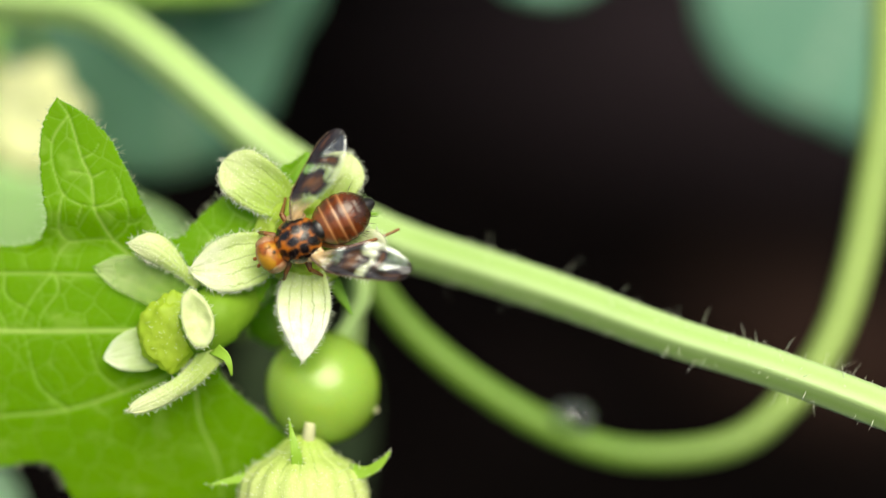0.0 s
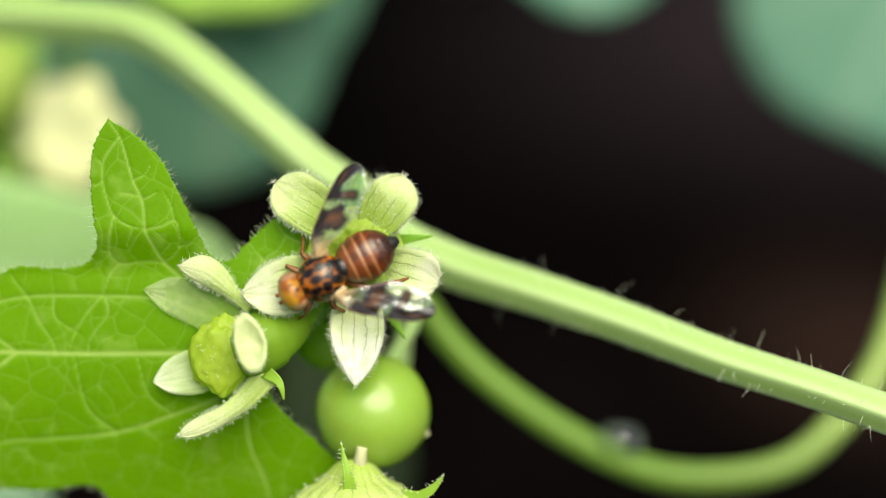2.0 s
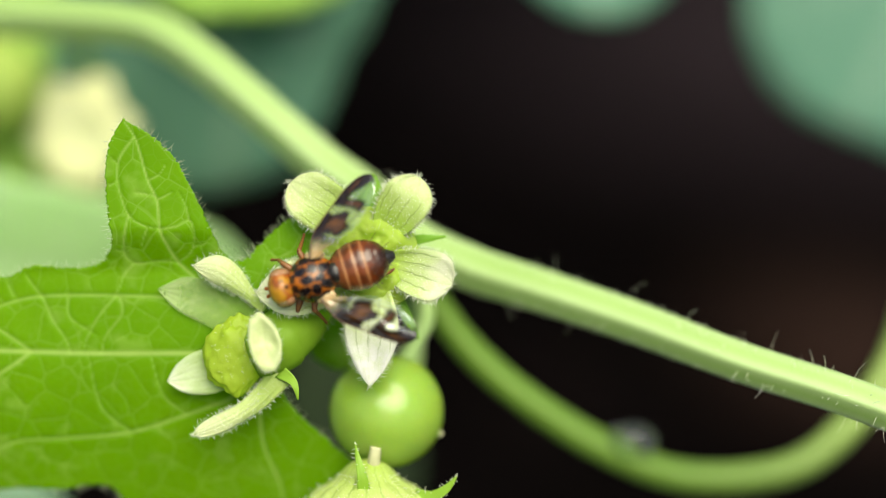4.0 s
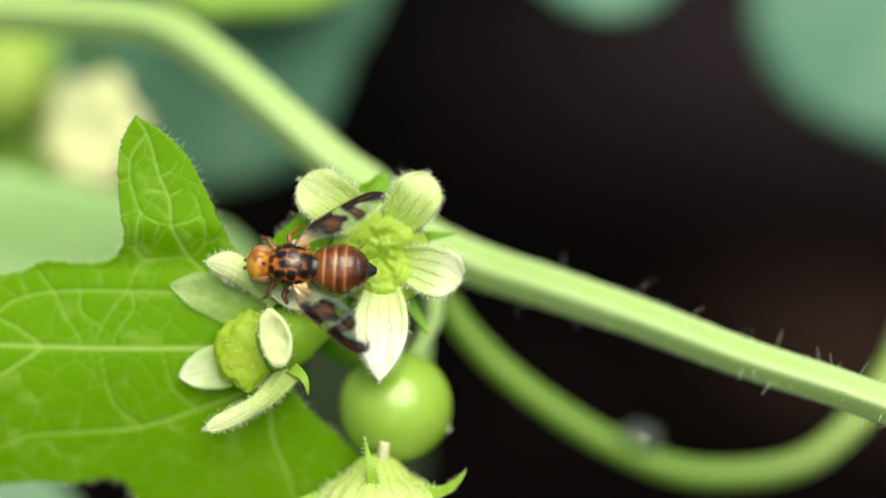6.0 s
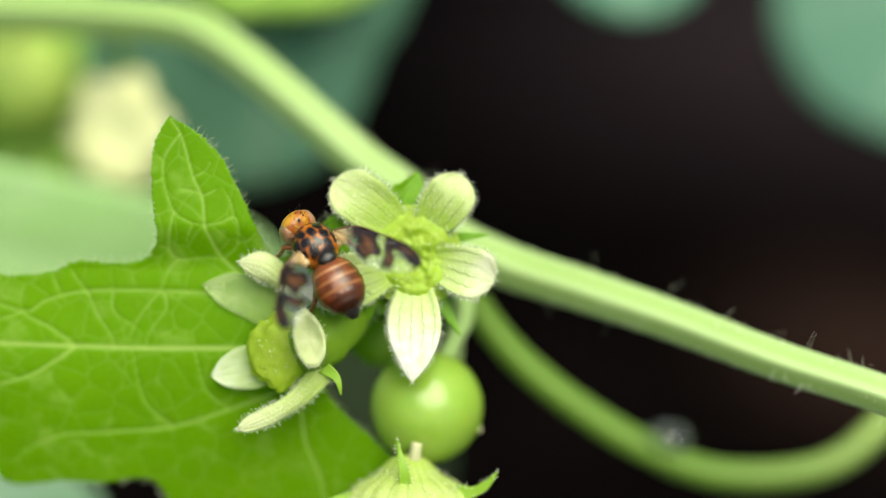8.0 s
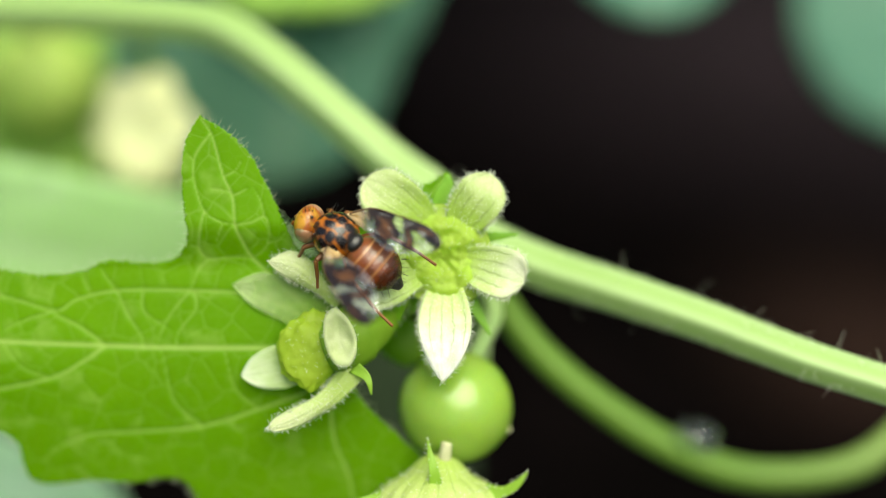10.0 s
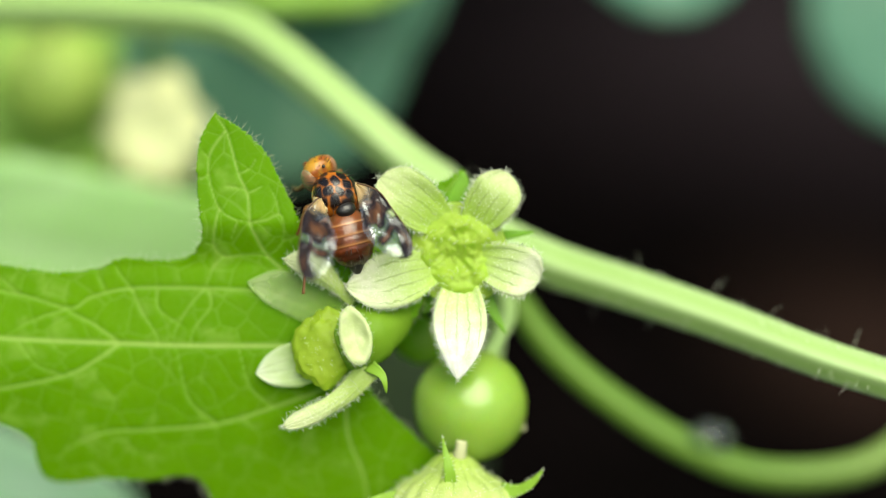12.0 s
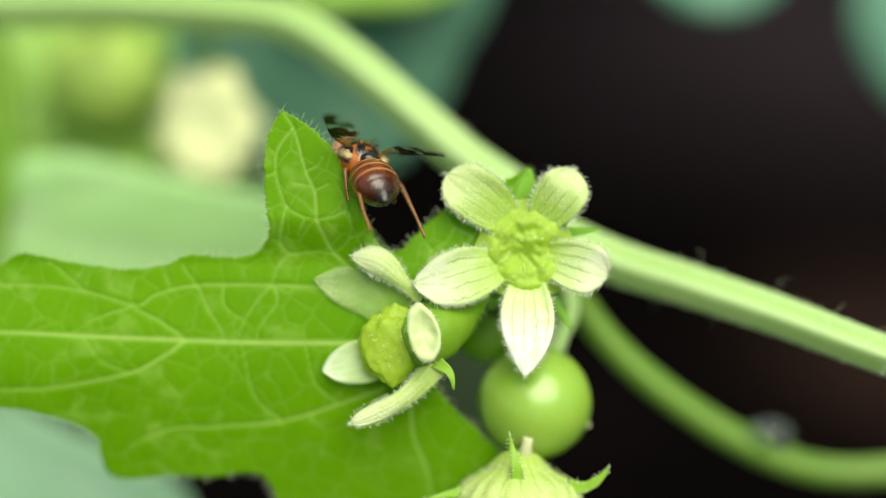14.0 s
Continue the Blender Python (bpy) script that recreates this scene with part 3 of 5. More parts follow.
part("stalk", bm, M_LOOP, loop)
bm = bmesh.new()
rough_blob(bm, P(990, 452, 285), 44, 40, 46, 0.15, 1.5, 4.0)
part("node", bm, M_STEM, loop, "swollen pale green joint")

drop = thing("water_drop", P(1362, 775, 330), "clear rounded water drop on the looping stem", "water drop")
bm = bmesh.new()
blob(bm, P(1362, 768, 318), 50 * UNIT, 42 * UNIT, 36 * UNIT, 32, 22)
part("bead", bm, M_WATER, drop)


# ---- the big lobed leaf ----
OUT_MAIN = [(499, 193), (520, 206), (552, 227), (586, 261), (609, 300), (632, 347), (652, 394), (670, 430), (692, 446), (714, 440), (735, 415), (765, 388), (800, 362), (850, 330),
            (905, 314), (935, 297), (947, 330), (930, 370), (900, 430), (880, 500), (850, 560), (800, 600), (772, 640), (775, 690), (815, 735), (860, 775), (900, 815),
            (905, 860), (880, 930), (800, 1000), (700, 1030), (600, 1010), (540, 960), (492, 888), (478, 858), (455, 840), (420, 838), (380, 845), (300, 842), (235, 848),
            (195, 840), (178, 805), (170, 775), (130, 750), (60, 730), (0, 722), (-100, 720), (-250, 700), (-420, 610), (-330, 520), (-200, 470), (-80, 490), (0, 468),
            (38, 448), (75, 454), (150, 468), (220, 476), (290, 470), (335, 451), (400, 456), (440, 453), (462, 440), (476, 410), (469, 350), (467, 290), (474, 240)]
VEINS_MAIN = [([(735, 612), (620, 607), (450, 606), (330, 602), (200, 597), (100, 592), (0, 588), (-200, 585), (-400, 600)], 9),
              ([(730, 600), (680, 530), (620, 475), (590, 446), (572, 415), (561, 388), (557, 339), (541, 303), (527, 251), (519, 226), (502, 200)], 6.0),
              ([(700, 560), (600, 515), (480, 505), (350, 505), (280, 520), (240, 540), (150, 515), (60, 505), (0, 505)], 5),
              ([(330, 602), (285, 570), (240, 545)], 5), ([(330, 602), (290, 630), (230, 660), (100, 685), (0, 690), (-150, 690)], 6),
              ([(725, 630), (690, 680), (600, 715), (500, 745), (380, 755), (300, 760), (230, 790)], 6), ([(730, 640), (730, 760), (760, 850), (760, 950)], 6),
              ([(735, 600), (800, 470), (860, 390), (930, 305)], 5.5), ([(519, 226), (497, 255), (489, 275), (488, 303), (495, 335), (507, 364), (530, 381), (561, 389)], 4.0),
              ([(561, 389), (590, 384), (612, 374), (620, 388), (619, 420), (606, 438), (589, 448)], 3.6), ([(557, 337), (572, 331), (582, 324)], 3.2), ([(521, 325), (538, 327), (554, 332)], 2.8),
              ([(507, 364), (501, 388), (496, 428), (513, 448), (545, 447), (573, 446), (592, 450)], 3.8), ([(513, 448), (495, 468), (487, 490), (480, 505)], 3.2), ([(540, 384), (532, 405), (528, 420)], 2.4),
              ([(612, 374), (608, 350), (596, 325)], 2.6), ([(541, 303), (562, 292), (572, 276)], 2.6), ([(489, 275), (478, 262)], 2.4), ([(488, 303), (474, 312)], 2.4), ([(619, 420), (640, 415), (650, 402)], 2.6),
              ([(496, 428), (480, 425)], 2.4), ([(396, 501), (397, 540), (425, 562), (448, 576)], 3.2), ([(300, 505), (290, 480), (296, 468)], 2.6), ([(487, 508), (490, 537), (461, 576), (454, 606)], 3.4),
              ([(800, 470), (764, 442), (742, 416)], 3.2), ([(838, 418), (806, 402), (786, 376)], 3.2), ([(872, 372), (900, 372), (928, 362)], 3), ([(852, 400), (882, 416), (902, 430)], 3),
              ([(764, 442), (756, 470), (742, 500)], 2.6), ([(806, 402), (790, 428), (764, 442)], 2.4), ([(890, 350), (880, 335), (868, 325)], 2.6), ([(350, 505), (330, 480), (320, 462)], 3),
              ([(480, 505), (450, 540), (430, 575), (420, 605)], 3.5), ([(350, 505), (370, 550), (390, 580), (400, 606)], 3.5), ([(240, 540), (180, 560), (120, 590)], 3.5),
              ([(150, 515), (110, 480), (80, 458)], 3), ([(230, 660), (180, 640), (150, 600)], 3), ([(600, 715), (560, 680), (540, 610)], 3.5), ([(500, 745), (450, 700), (430, 610)], 3.5)]


def main_depth(a, b):
    und = 10 * math.sin(a / 95 + b / 140) + 6 * math.sin(b / 60 - a / 170)
    lobe = max(0.0, min(1.0, (470 - b) / 90))
    lobe = lobe * lobe * (3 - 2 * lobe) * max(0.0, min(1.0, (720 - a) / 80))
    sag = 0.21 * (math.hypot(b - 640, 50) + b - 640)
    return 42 + und * 0.5 + sag + max(0, 300 - a) * 0.07 - lobe * (40 + max(0, 440 - b) * 0.05) - max(0, min(150, a - 690)) * 0.04


leaf = thing("vine_leaf", P(735, 612, 90), "bright green lobed vine leaf with pale netted veins", "leaf")
bm, margin = blade(OUT_MAIN, [(v, w * 0.5 + 0.5) for v, w in VEINS_MAIN], main_depth, 3.2, 5.0)
part("leaf_blade", bm, M_LEAF, leaf)
bm = fringe(margin, 1, 15, 0.6, 11, 0.4, 0.7)
part("margin_hairs", bm, M_LEAFHAIR, leaf, "fine short bristles along the edge", "stuff")
bm = bmesh.new()
tube(bm, [P(735, 612, 92), P(790, 585, 130), P(860, 520, 190), P(960, 430, 262)], [12 * UNIT, 14 * UNIT, 16 * UNIT, 18 * UNIT], 12, 24, 5, 0.1)
part("leaf_stalk", bm, M_STEM, leaf)


# ---- leaves and flowers far behind, out of focus ----
def far_leaf(outline, veins, depth, mat, label, stalk):
    a, b = stalk[0][:2]
    lf = thing("vine_leaf", P(*stalk[0]), label, "leaf", "leaves of the vine")
    bm, _ = blade(outline, veins, depth, 26.0, 10.0, 4, 4.0, 3, 8.0)
    part("leaf_blade", bm, mat, lf)
    bm = bmesh.new()
    tube(bm, [P(*p) for p in stalk], [20 * UNIT] * len(stalk), 10, 30)
    part("leaf_stalk", bm, M_TENDRIL, lf)
    return lf


far_leaf([(905, -60), (862, 20), (830, 80), (800, 150), (762, 225), (690, 300), (560, 330), (440, 320), (330, 260), (300, 120), (330, -60), (420, -260), (600, -360), (800, -280)],
         [([(600, -330), (600, -100), (620, 150), (600, 320)], 18), ([(600, -100), (750, 50), (800, 130)], 12), ([(600, -100), (450, 60), (360, 180)], 12)],
         lambda a, b: 920 + 0.45 * b + 0.5 * max(0.0, a - 700), M_TEALDEEP, "large blue-green shaded vine leaf far behind", [(600, -330, 830), (500, -260, 760), (200, -120, 680), (-120, 12, 655)])
far_leaf([(1505, -60), (1518, 60), (1545, 135), (1605, 192), (1700, 235), (1800, 280), (1900, 330), (2000, 280), (2100, 100), (2080, -150), (1950, -350), (1720, -360), (1580, -220)],
         [([(1950, -330), (1850, -100), (1750, 100), (1690, 220)], 18), ([(1850, -100), (1650, -20), (1550, 20)], 12), ([(1850, -100), (1920, 100), (1920, 300)], 12)],
         lambda a, b: 1350 + 0.1 * b, M_FARLEAF, "broad blue-green shaded vine leaf far behind", [(1950, -330, 1320), (1940, -500, 1150), (1850, -560, 700), (1820, -560, 630)])
far_leaf([(1112, -60), (1165, -12), (1240, 26), (1300, 30), (1360, 5), (1400, -60), (1420, -260), (1280, -380), (1130, -260)],
         [([(1280, -360), (1270, -100), (1270, 20)], 14)], lambda a, b: 1000.0, M_FARLEAF, "blue-green shaded vine leaf tip far behind",
         [(1280, -360, 1000), (1260, -600, 960), (1200, -960, 930)])
far_leaf([(-300, 200), (-150, 270), (0, 285), (120, 270), (260, 300), (400, 330), (500, 350), (585, 380), (660, 440), (700, 520), (640, 600), (400, 640), (100, 640), (-200, 640), (-400, 500), (-420, 300)],
         [([(-300, 300), (0, 400), (300, 460), (640, 500)], 16), ([(0, 400), (200, 320), (300, 310)], 10)], lambda a, b: 700 + 0.3 * (b - 400), M_PALELEAF,
         "pale green vine leaf out of focus behind", [(-300, 300, 690), (-400, 200, 690), (-520, 70, 745)])
far_leaf([(-300, 560), (-100, 640), (0, 690), (130, 760), (250, 810), (330, 870), (330, 960), (200, 1060), (-50, 1100), (-300, 1000), (-400, 760)],
         [([(-300, 640), (0, 800), (300, 920)], 16)], lambda a, b: 820.0 - 0.2 * (b - 800), M_PALETEAL, "pale blue-green lower vine leaf out of focus", [(-300, 640, 820), (-600, 560, 840), (-1050, 520, 880)])
far_leaf([(810, 560), (840, 545), (880, 560), (900, 600), (880, 640), (840, 640), (805, 610)],
         [([(890, 560), (840, 620)], 6)], lambda a, b: 200.0, M_LEAF, "small green young leaf behind the flower", [(890, 560, 200), (930, 500, 225), (970, 440, 262)])

far_leaf([(-380, -160), (-150, -200), (120, -160), (320, -60), (440, 60), (505, 180), (500, 290), (420, 370), (200, 400), (0, 400), (-250, 360), (-420, 200)],
         [([(-300, 60), (0, 80), (260, 120), (480, 240)], 18), ([(-100, 70), (60, 200), (100, 300)], 12)], lambda a, b: 1180.0 - 0.25 * b, M_MIDLEAF,
         "mid-green vine leaf far behind the pale flower", [(-300, 60, 1165), (-500, 60, 1050), (-620, 120, 790)])

# turned away from the sun, with its shade also in the leaf colour
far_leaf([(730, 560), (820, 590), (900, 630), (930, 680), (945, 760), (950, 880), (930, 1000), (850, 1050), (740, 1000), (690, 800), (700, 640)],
         [([(700, 620), (800, 780), (880, 960)], 12)], lambda a, b: 1300 - 1.5 * (b - 560), M_SHADELEAF, "dark green vine leaf behind the berry, shade put into its colour",
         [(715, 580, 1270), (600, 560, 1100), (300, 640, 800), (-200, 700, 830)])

far_leaf([(470, -40), (530, 8), (620, 22), (720, 18), (800, -6), (860, -60), (840, -200), (700, -290), (540, -240), (460, -140)],
         [([(480, -200), (620, -100), (800, -40)], 12)], lambda a, b: 760.0, M_MIDLEAF, "yellow-green vine leaf edge above the far stem", [(480, -200, 760), (300, -160, 700), (60, -20, 625)])

bud = thing("green_berry", P(190, 18, 570), "round green unripe berry out of focus", "berry")
bm = bmesh.new()
blob(bm, P(180, 142, 1060), 104 * UNIT * 1.34, 104 * UNIT * 1.34, 96 * UNIT * 1.34, 24, 16, 0.03)
part("fruit", bm, M_FARBERRY, bud)
bm = bmesh.new()
tube(bm, [P(190, 18, 570), P(150, 10, 650), P(165, 30, 860), P(180, 56, 1040)], [16 * UNIT] * 4, 8, 16)
part("fruit_stalk", bm, M_TENDRIL, bud)

yel = thing("pale_flower", P(330, 20, 530), "pale yellow vine flower out of focus", "flower")
cy = (366, 232)
bm = bmesh.new()
rough_blob(bm, P(cy[0], cy[1] - 20, 870), 92, 76, 104, 0.12, 1.6, 3.0)
part("calyx", bm, M_YELLOW, yel)
for k in range(7):
    an = radians(20 + 51 * k)
    bm = bmesh.new()
    ca, sa = math.cos(an), math.sin(an)
    petal_sheet(bm, [(cy[0] + 12 * ca, cy[1] - 12 * sa, 800), (cy[0] + 60 * ca, cy[1] - 70 * sa, 790), (cy[0] + 92 * ca, cy[1] - 118 * sa, 850)], [36, 56, 24], 0.1, 6, 10, 7)
    part("petal", bm, M_YELLOW, yel)
bm = bmesh.new()
tube(bm, [P(330, 20, 530), P(340, 30, 650), P(370, 80, 800), P(380, 120, 870)], [16 * UNIT] * 4, 8, 16)
part("flower_stalk", bm, M_TENDRIL, yel)

far_st = thing("side_vine", P(-20, 15, 640), "bright green upright side stem out of focus", "plant stem")
bm = bmesh.new()
tube(bm, [P(-60, 15, 640), P(0, 120, 660), P(0, 300, 680), P(-30, 520, 700)], [34 * UNIT, 36 * UNIT, 36 * UNIT, 30 * UNIT], 14, 30)
part("stalk", bm, M_TENDRIL, far_st)


# ---- the open flower ----
flower = thing("bryony_flower", P(985, 440, 240), "open pale green five-petalled flower with dark petal veins", "flower", "flowers of the vine")
PETALS = [([(905, 395, 22), (862, 360, 4), (826, 334, -4), (791, 309, 6)], [26, 42, 47, 45, 36], 0.30),
          ([(955, 398, 22), (980, 362, 4), (1000, 334, -4), (1017, 300, 6)], [26, 40, 44, 43, 34], 0.34),
          ([(965, 455, 20), (1010, 468, 0), (1045, 478, -6), (1074, 490, 4)], [26, 40, 45, 44, 34], 0.36),
          ([(932, 500, 14), (933, 560, -10), (933, 610, -20), (929, 667, -14)], [32, 46, 46, 32, 4], 0.06),
          ([(890, 468, 18), (830, 485, -8), (785, 497, -16), (732, 502, -10)], [26, 46, 50, 41, 20], 0.28)]
for k, (sp, wd, blunt) in enumerate(PETALS):
    bm = bmesh.new()
    face = []
    edge = petal_sheet(bm, sp, wd, 0.14 if k != 2 else 0.22, 3, 34, 15, ruffle=2.5, blunt=blunt, skin=face)
    pt = part("petal", bm, (M_PETAL_GREEN, M_PETAL_GREEN, M_PETAL, M_PETAL_WHITE, M_PETAL)[k], flower)
    part("petal_hairs", velvet(fringe(edge, 3, 10, 0.55, 20 + k, 0.1, 0.7), face, 300, 5, 0.35, 60 + k), M_HAIR, pt, "white fringe of short hairs", "stuff")
bm = bmesh.new()
for p in ([P(930, 440, 40), P(935, 445, 90), P(950, 446, 150), P(985, 440, 240)],):
    tube(bm, p, [58 * UNIT, 44 * UNIT, 26 * UNIT, 18 * UNIT], 20, 24, 5, 0.08)
part("calyx_tube", bm, M_TUBE, flower)
bm = bmesh.new()
cushion(bm, 928, 446, 20, 90, 20, [(870, 440, 17, 26, 24), (892, 408, 20, 17, 20), (932, 390, 24, 15, 24), (974, 408, 20, 18, 24), (944, 424, 22, 11, 14),
                                  (904, 488, 17, 18, 22), (938, 508, 30, 13, 26), (972, 486, 17, 20, 24), (936, 484, 16, 10, 10), (922, 454, 20, 14, -16)], 4.0)
disc = part("disc", bm, M_DISC, flower, "yellow-green flower centre with frilled stamen lobes")
rnd = random.Random(8)
for ca, cb, ra, rb in ((878, 430, 24, 38), (953, 404, 46, 28), (938, 494, 46, 26)):
    bm = bmesh.new()
    for _ in range(40):
        x, k = rnd.uniform(0, 6.28), math.sqrt(rnd.uniform(0.1, 1.0))
        q = P(ca + math.cos(x) * ra * k, cb + math.sin(x) * rb * k, -8 + 12 * k)
        hair(bm, q, Vector((math.cos(x) * k, -1, -math.sin(x) * k)), rnd.uniform(3, 6) * UNIT, 0.6 * UNIT, 0.5, rnd)
    part("stamen_fuzz", bm, M_HAIR, disc, "short pale fuzz", "stuff")
for sp, wd in (([(985, 415, 40), (1020, 410, 32), (1062, 406, 28)], [10, 8, 1.5]), ([(970, 510, 40), (990, 545, 36), (1012, 585, 30)], [13, 10, 1.5]),
               ([(930, 380, 40), (932, 345, 34), (938, 298, 30)], [26, 24, 3]), ([(880, 420, 50), (860, 400, 60), (845, 385, 60)], [16, 10, 2]), ([(895, 500, 40), (880, 530, 50), (866, 550, 60)], [16, 10, 2])):
    bm = bmesh.new()
    edge = petal_sheet(bm, sp, wd, 0.2, 3, 12, 7)
    for p, o, n in edge[::3]:
        hair(bm, p, o + n * 0.3, 9 * UNIT, 0.5 * UNIT)
    part("sepal", bm, M_SEPAL, flower)


# ---- the flower seen from the side ----
side_fl = thing("bryony_flower", P(960, 440, 262), "pale green vine flower seen from the side with curled petals", "flower", "flowers of the vine")
bm = bmesh.new()
tube(bm, [P(722, 606, 24), P(750, 596, 22), P(785, 578, 28), P(815, 562, 46), P(870, 505, 120), P(960, 440, 262)],
     [46 * UNIT, 54 * UNIT, 52 * UNIT, 33 * UNIT, 14 * UNIT, 15 * UNIT], 22, 40, 5, 0.06)
part("calyx_tube", bm, M_TUBE_DEEP, side_fl)
bm = bmesh.new()
rough_blob(bm, P(692, 610, 8), 54, 24, 70, 0.17, 1.9, 5.0, 72, Matrix.Rotation(radians(10), 3, 'Y'))
dome = part("disc", bm, M_DISC_DEEP, side_fl, "lumpy yellow-green flower centre")
rnd = random.Random(19)
bm = bmesh.new()
for _ in range(60):
    x, k = rnd.uniform(0, 6.28), math.sqrt(rnd.uniform(0.0, 0.9))
    q = P(692 + math.cos(x) * 42 * k, 608 + math.sin(x) * 60 * k, -24 * math.sqrt(1 - k * k))
    hair(bm, q, Vector((math.cos(x) * k, -1, -math.sin(x) * k)), rnd.uniform(2, 5) * UNIT, 0.6 * UNIT, 0.5, rnd)
part("stamen_fuzz", bm, M_HAIR, dome, "short pale fuzz", "stuff")
for k, (sp, wd, cup, thick, blunt, mt, fur) in enumerate((
        ([(744, 532, 10), (708, 496, -4), (668, 463, -14), (622, 453, -6)], [8, 12, 23, 25, 14], -0.45, 7, 0.24, M_PETAL_PLAIN, 260),
        ([(740, 560, 26), (680, 535, 28), (615, 508, 31), (555, 494, 33)], [34, 40, 38, 32, 10], 0.06, 3, 0.25, M_PETAL_BACK, 0),
        ([(676, 634, 26), (640, 640, 30), (605, 648, 33), (570, 656, 34)], [34, 40, 38, 28, 8], 0.06, 3, 0.2, M_PETAL_THIN, 0),
        ([(772, 648, -2), (728, 694, -12), (682, 724, -18), (621, 750, -20)], [22, 19, 16, 17, 12], -0.5, 8, 0.14, M_PETAL_PLAIN, 380))):
    bm = bmesh.new()
    face = []
    edge = petal_sheet(bm, sp, wd, cup, thick, 30, 15, ruffle=2.0, blunt=blunt, skin=face)
    pt = part("petal", bm, mt, side_fl)
    if fur:
        part("petal_hairs", velvet(fringe(edge, 3, 9, 0.55, 40 + k, 0.15, 0.7), face, fur, 7, 0.4, 90 + k), M_HAIR, pt, "white fringe of short hairs", "stuff")
bm = bmesh.new()
edge = spoon(bm, 750, 590, -62, 28, 52, 12, 8, radians(-12), 3.0)
pt = part("petal", bm, M_PETAL_PLAIN, side_fl, "pale curled hollow petal")
part("petal_hairs", fringe(edge, 4, 8, 0.5, 47, 0.2, 0.8), M_HAIR, pt, "white fringe of short hairs", "stuff")
bm = bmesh.new()
petal_sheet(bm, [(770, 640, 0), (792, 655, -10), (800, 670, -14), (803, 690, -10)], [13, 8, 5, 1.5], 0.4, 4, 14, 7)
part("sepal", bm, M_TUBE, side_fl, "small hooked green sepal")


# ---- berry and the nodding flower below it ----
berry = thing("green_berry", P(985, 440, 262), "round glossy green unripe berry hanging on its stalk", "berry")
bm = bmesh.new()
blob(bm, P(947, 712, 120), 101 * UNIT * 1.04, 101 * UNIT * 1.04, 100 * UNIT * 1.04, 40, 26, 0.015, 1.5)
fruit = part("fruit", bm, M_BERRY, berry)
bm = bmesh.new()
tube(bm, [P(970, 640, 130), P(995, 590, 165), P(1010, 540, 205), P(985, 440, 262)], [20 * UNIT, 16 * UNIT, 17 * UNIT, 18 * UNIT], 14, 24)
part("fruit_stalk", bm, M_STEM, berry)

bm = bmesh.new()
rough_blob(bm, P(1040, 752, 118), 5, 5, 6, 0.2, 2.0, 3.0, 16)
part("style_scar", bm, M_WITHER, berry, "tiny dry pale green tip")

low = thing("bryony_flower", P(985, 440, 275), "striped pale green nodding flower seen from behind", "flower", "flowers of the vine")
bm = bmesh.new()
ringsb = []
uvl = bm.loops.layers.uv.new("UVMap")
prof = [(795, 12), (799, 24), (806, 36), (816, 46), (827, 54), (836, 66), (845, 86), (856, 100), (872, 110), (894, 116), (930, 118), (980, 108)]
for j, (b, w) in enumerate(prof):
    ringsb.append([bm.verts.new(P(918, b, 60) + Vector((math.cos(x) * w, math.sin(x) * w * 0.8, 0)) * UNIT * (1 + (0.035 * math.cos(18 * x) + 0.05 * noise.noise(Vector((math.cos(x) * 6, math.sin(x) * 6, b * 0.06)))) * min(1, j / 5))) for x in [2 * math.pi * k / 72 for k in range(72)]])
for j in range(len(prof) - 1):
    for k in range(72):
        f = bm.faces.new((ringsb[j][k], ringsb[j][(k + 1) % 72], ringsb[j + 1][(k + 1) % 72], ringsb[j + 1][k]))
        for lo, (uu, vv) in zip(f.loops, ((j, k), (j, k + 1), (j + 1, k + 1), (j + 1, k))):
            lo[uvl].uv = (0.12 + uu * 0.07, vv / 72 * 4.0)
bm.faces.new(ringsb[0])
bell = part("calyx_tube", bm, M_CALYX, low, "pale green striped bell")
rnd = random.Random(23)
bm = bmesh.new()
for _ in range(260):
    j, x = rnd.randrange(4, len(prof) - 2), rnd.uniform(math.pi, 2 * math.pi)
    b, w = prof[j]
    out_way = Vector((math.cos(x), math.sin(x), 0.4))
    hair(bm, P(918, b + rnd.uniform(-8, 8), 60) + Vector((math.cos(x) * w, math.sin(x) * w * 0.8, 0)) * UNIT, out_way, rnd.uniform(4, 9) * UNIT, 0.5 * UNIT, 0.4, rnd)
part("fuzz", bm, M_HAIR, bell, "short pale fuzz", "stuff")
for sp, wd in (([(917, 856, 4), (914, 826, -4), (907, 796, 0), (902, 770, 2)], [12, 9, 5, 1.2]),
               ([(1005, 862, 30), (1035, 862, 24), (1060, 848, 18), (1078, 828, 14)], [15, 10, 7, 1.5]),
               ([(850, 862, 40), (820, 870, 34), (790, 876, 30), (755, 884, 26)], [13, 9, 6, 1.5])):
    bm = bmesh.new()
    edge = petal_sheet(bm, sp, wd, 0.3, 4, 14, 7)
    pt = part("sepal", bm, M_TUBE, low)
    part("sepal_hairs", fringe(edge, 1, 7, 0.7, 77, 0.3), M_HAIR, pt, "", "stuff")
bm = bmesh.new()
tube(bm, [P(918, 815, 62), P(930, 770, 250), P(980, 640, 290), P(985, 440, 285)], [16 * UNIT] * 4, 12, 24)
part("flower_stalk", bm, M_STEM, low)
bm = bmesh.new()
tube(bm, [P(929, 806, 48), P(932, 790, 40), P(935, 774, 36)], [13 * UNIT, 11 * UNIT, 10 * UNIT], 12, 10)
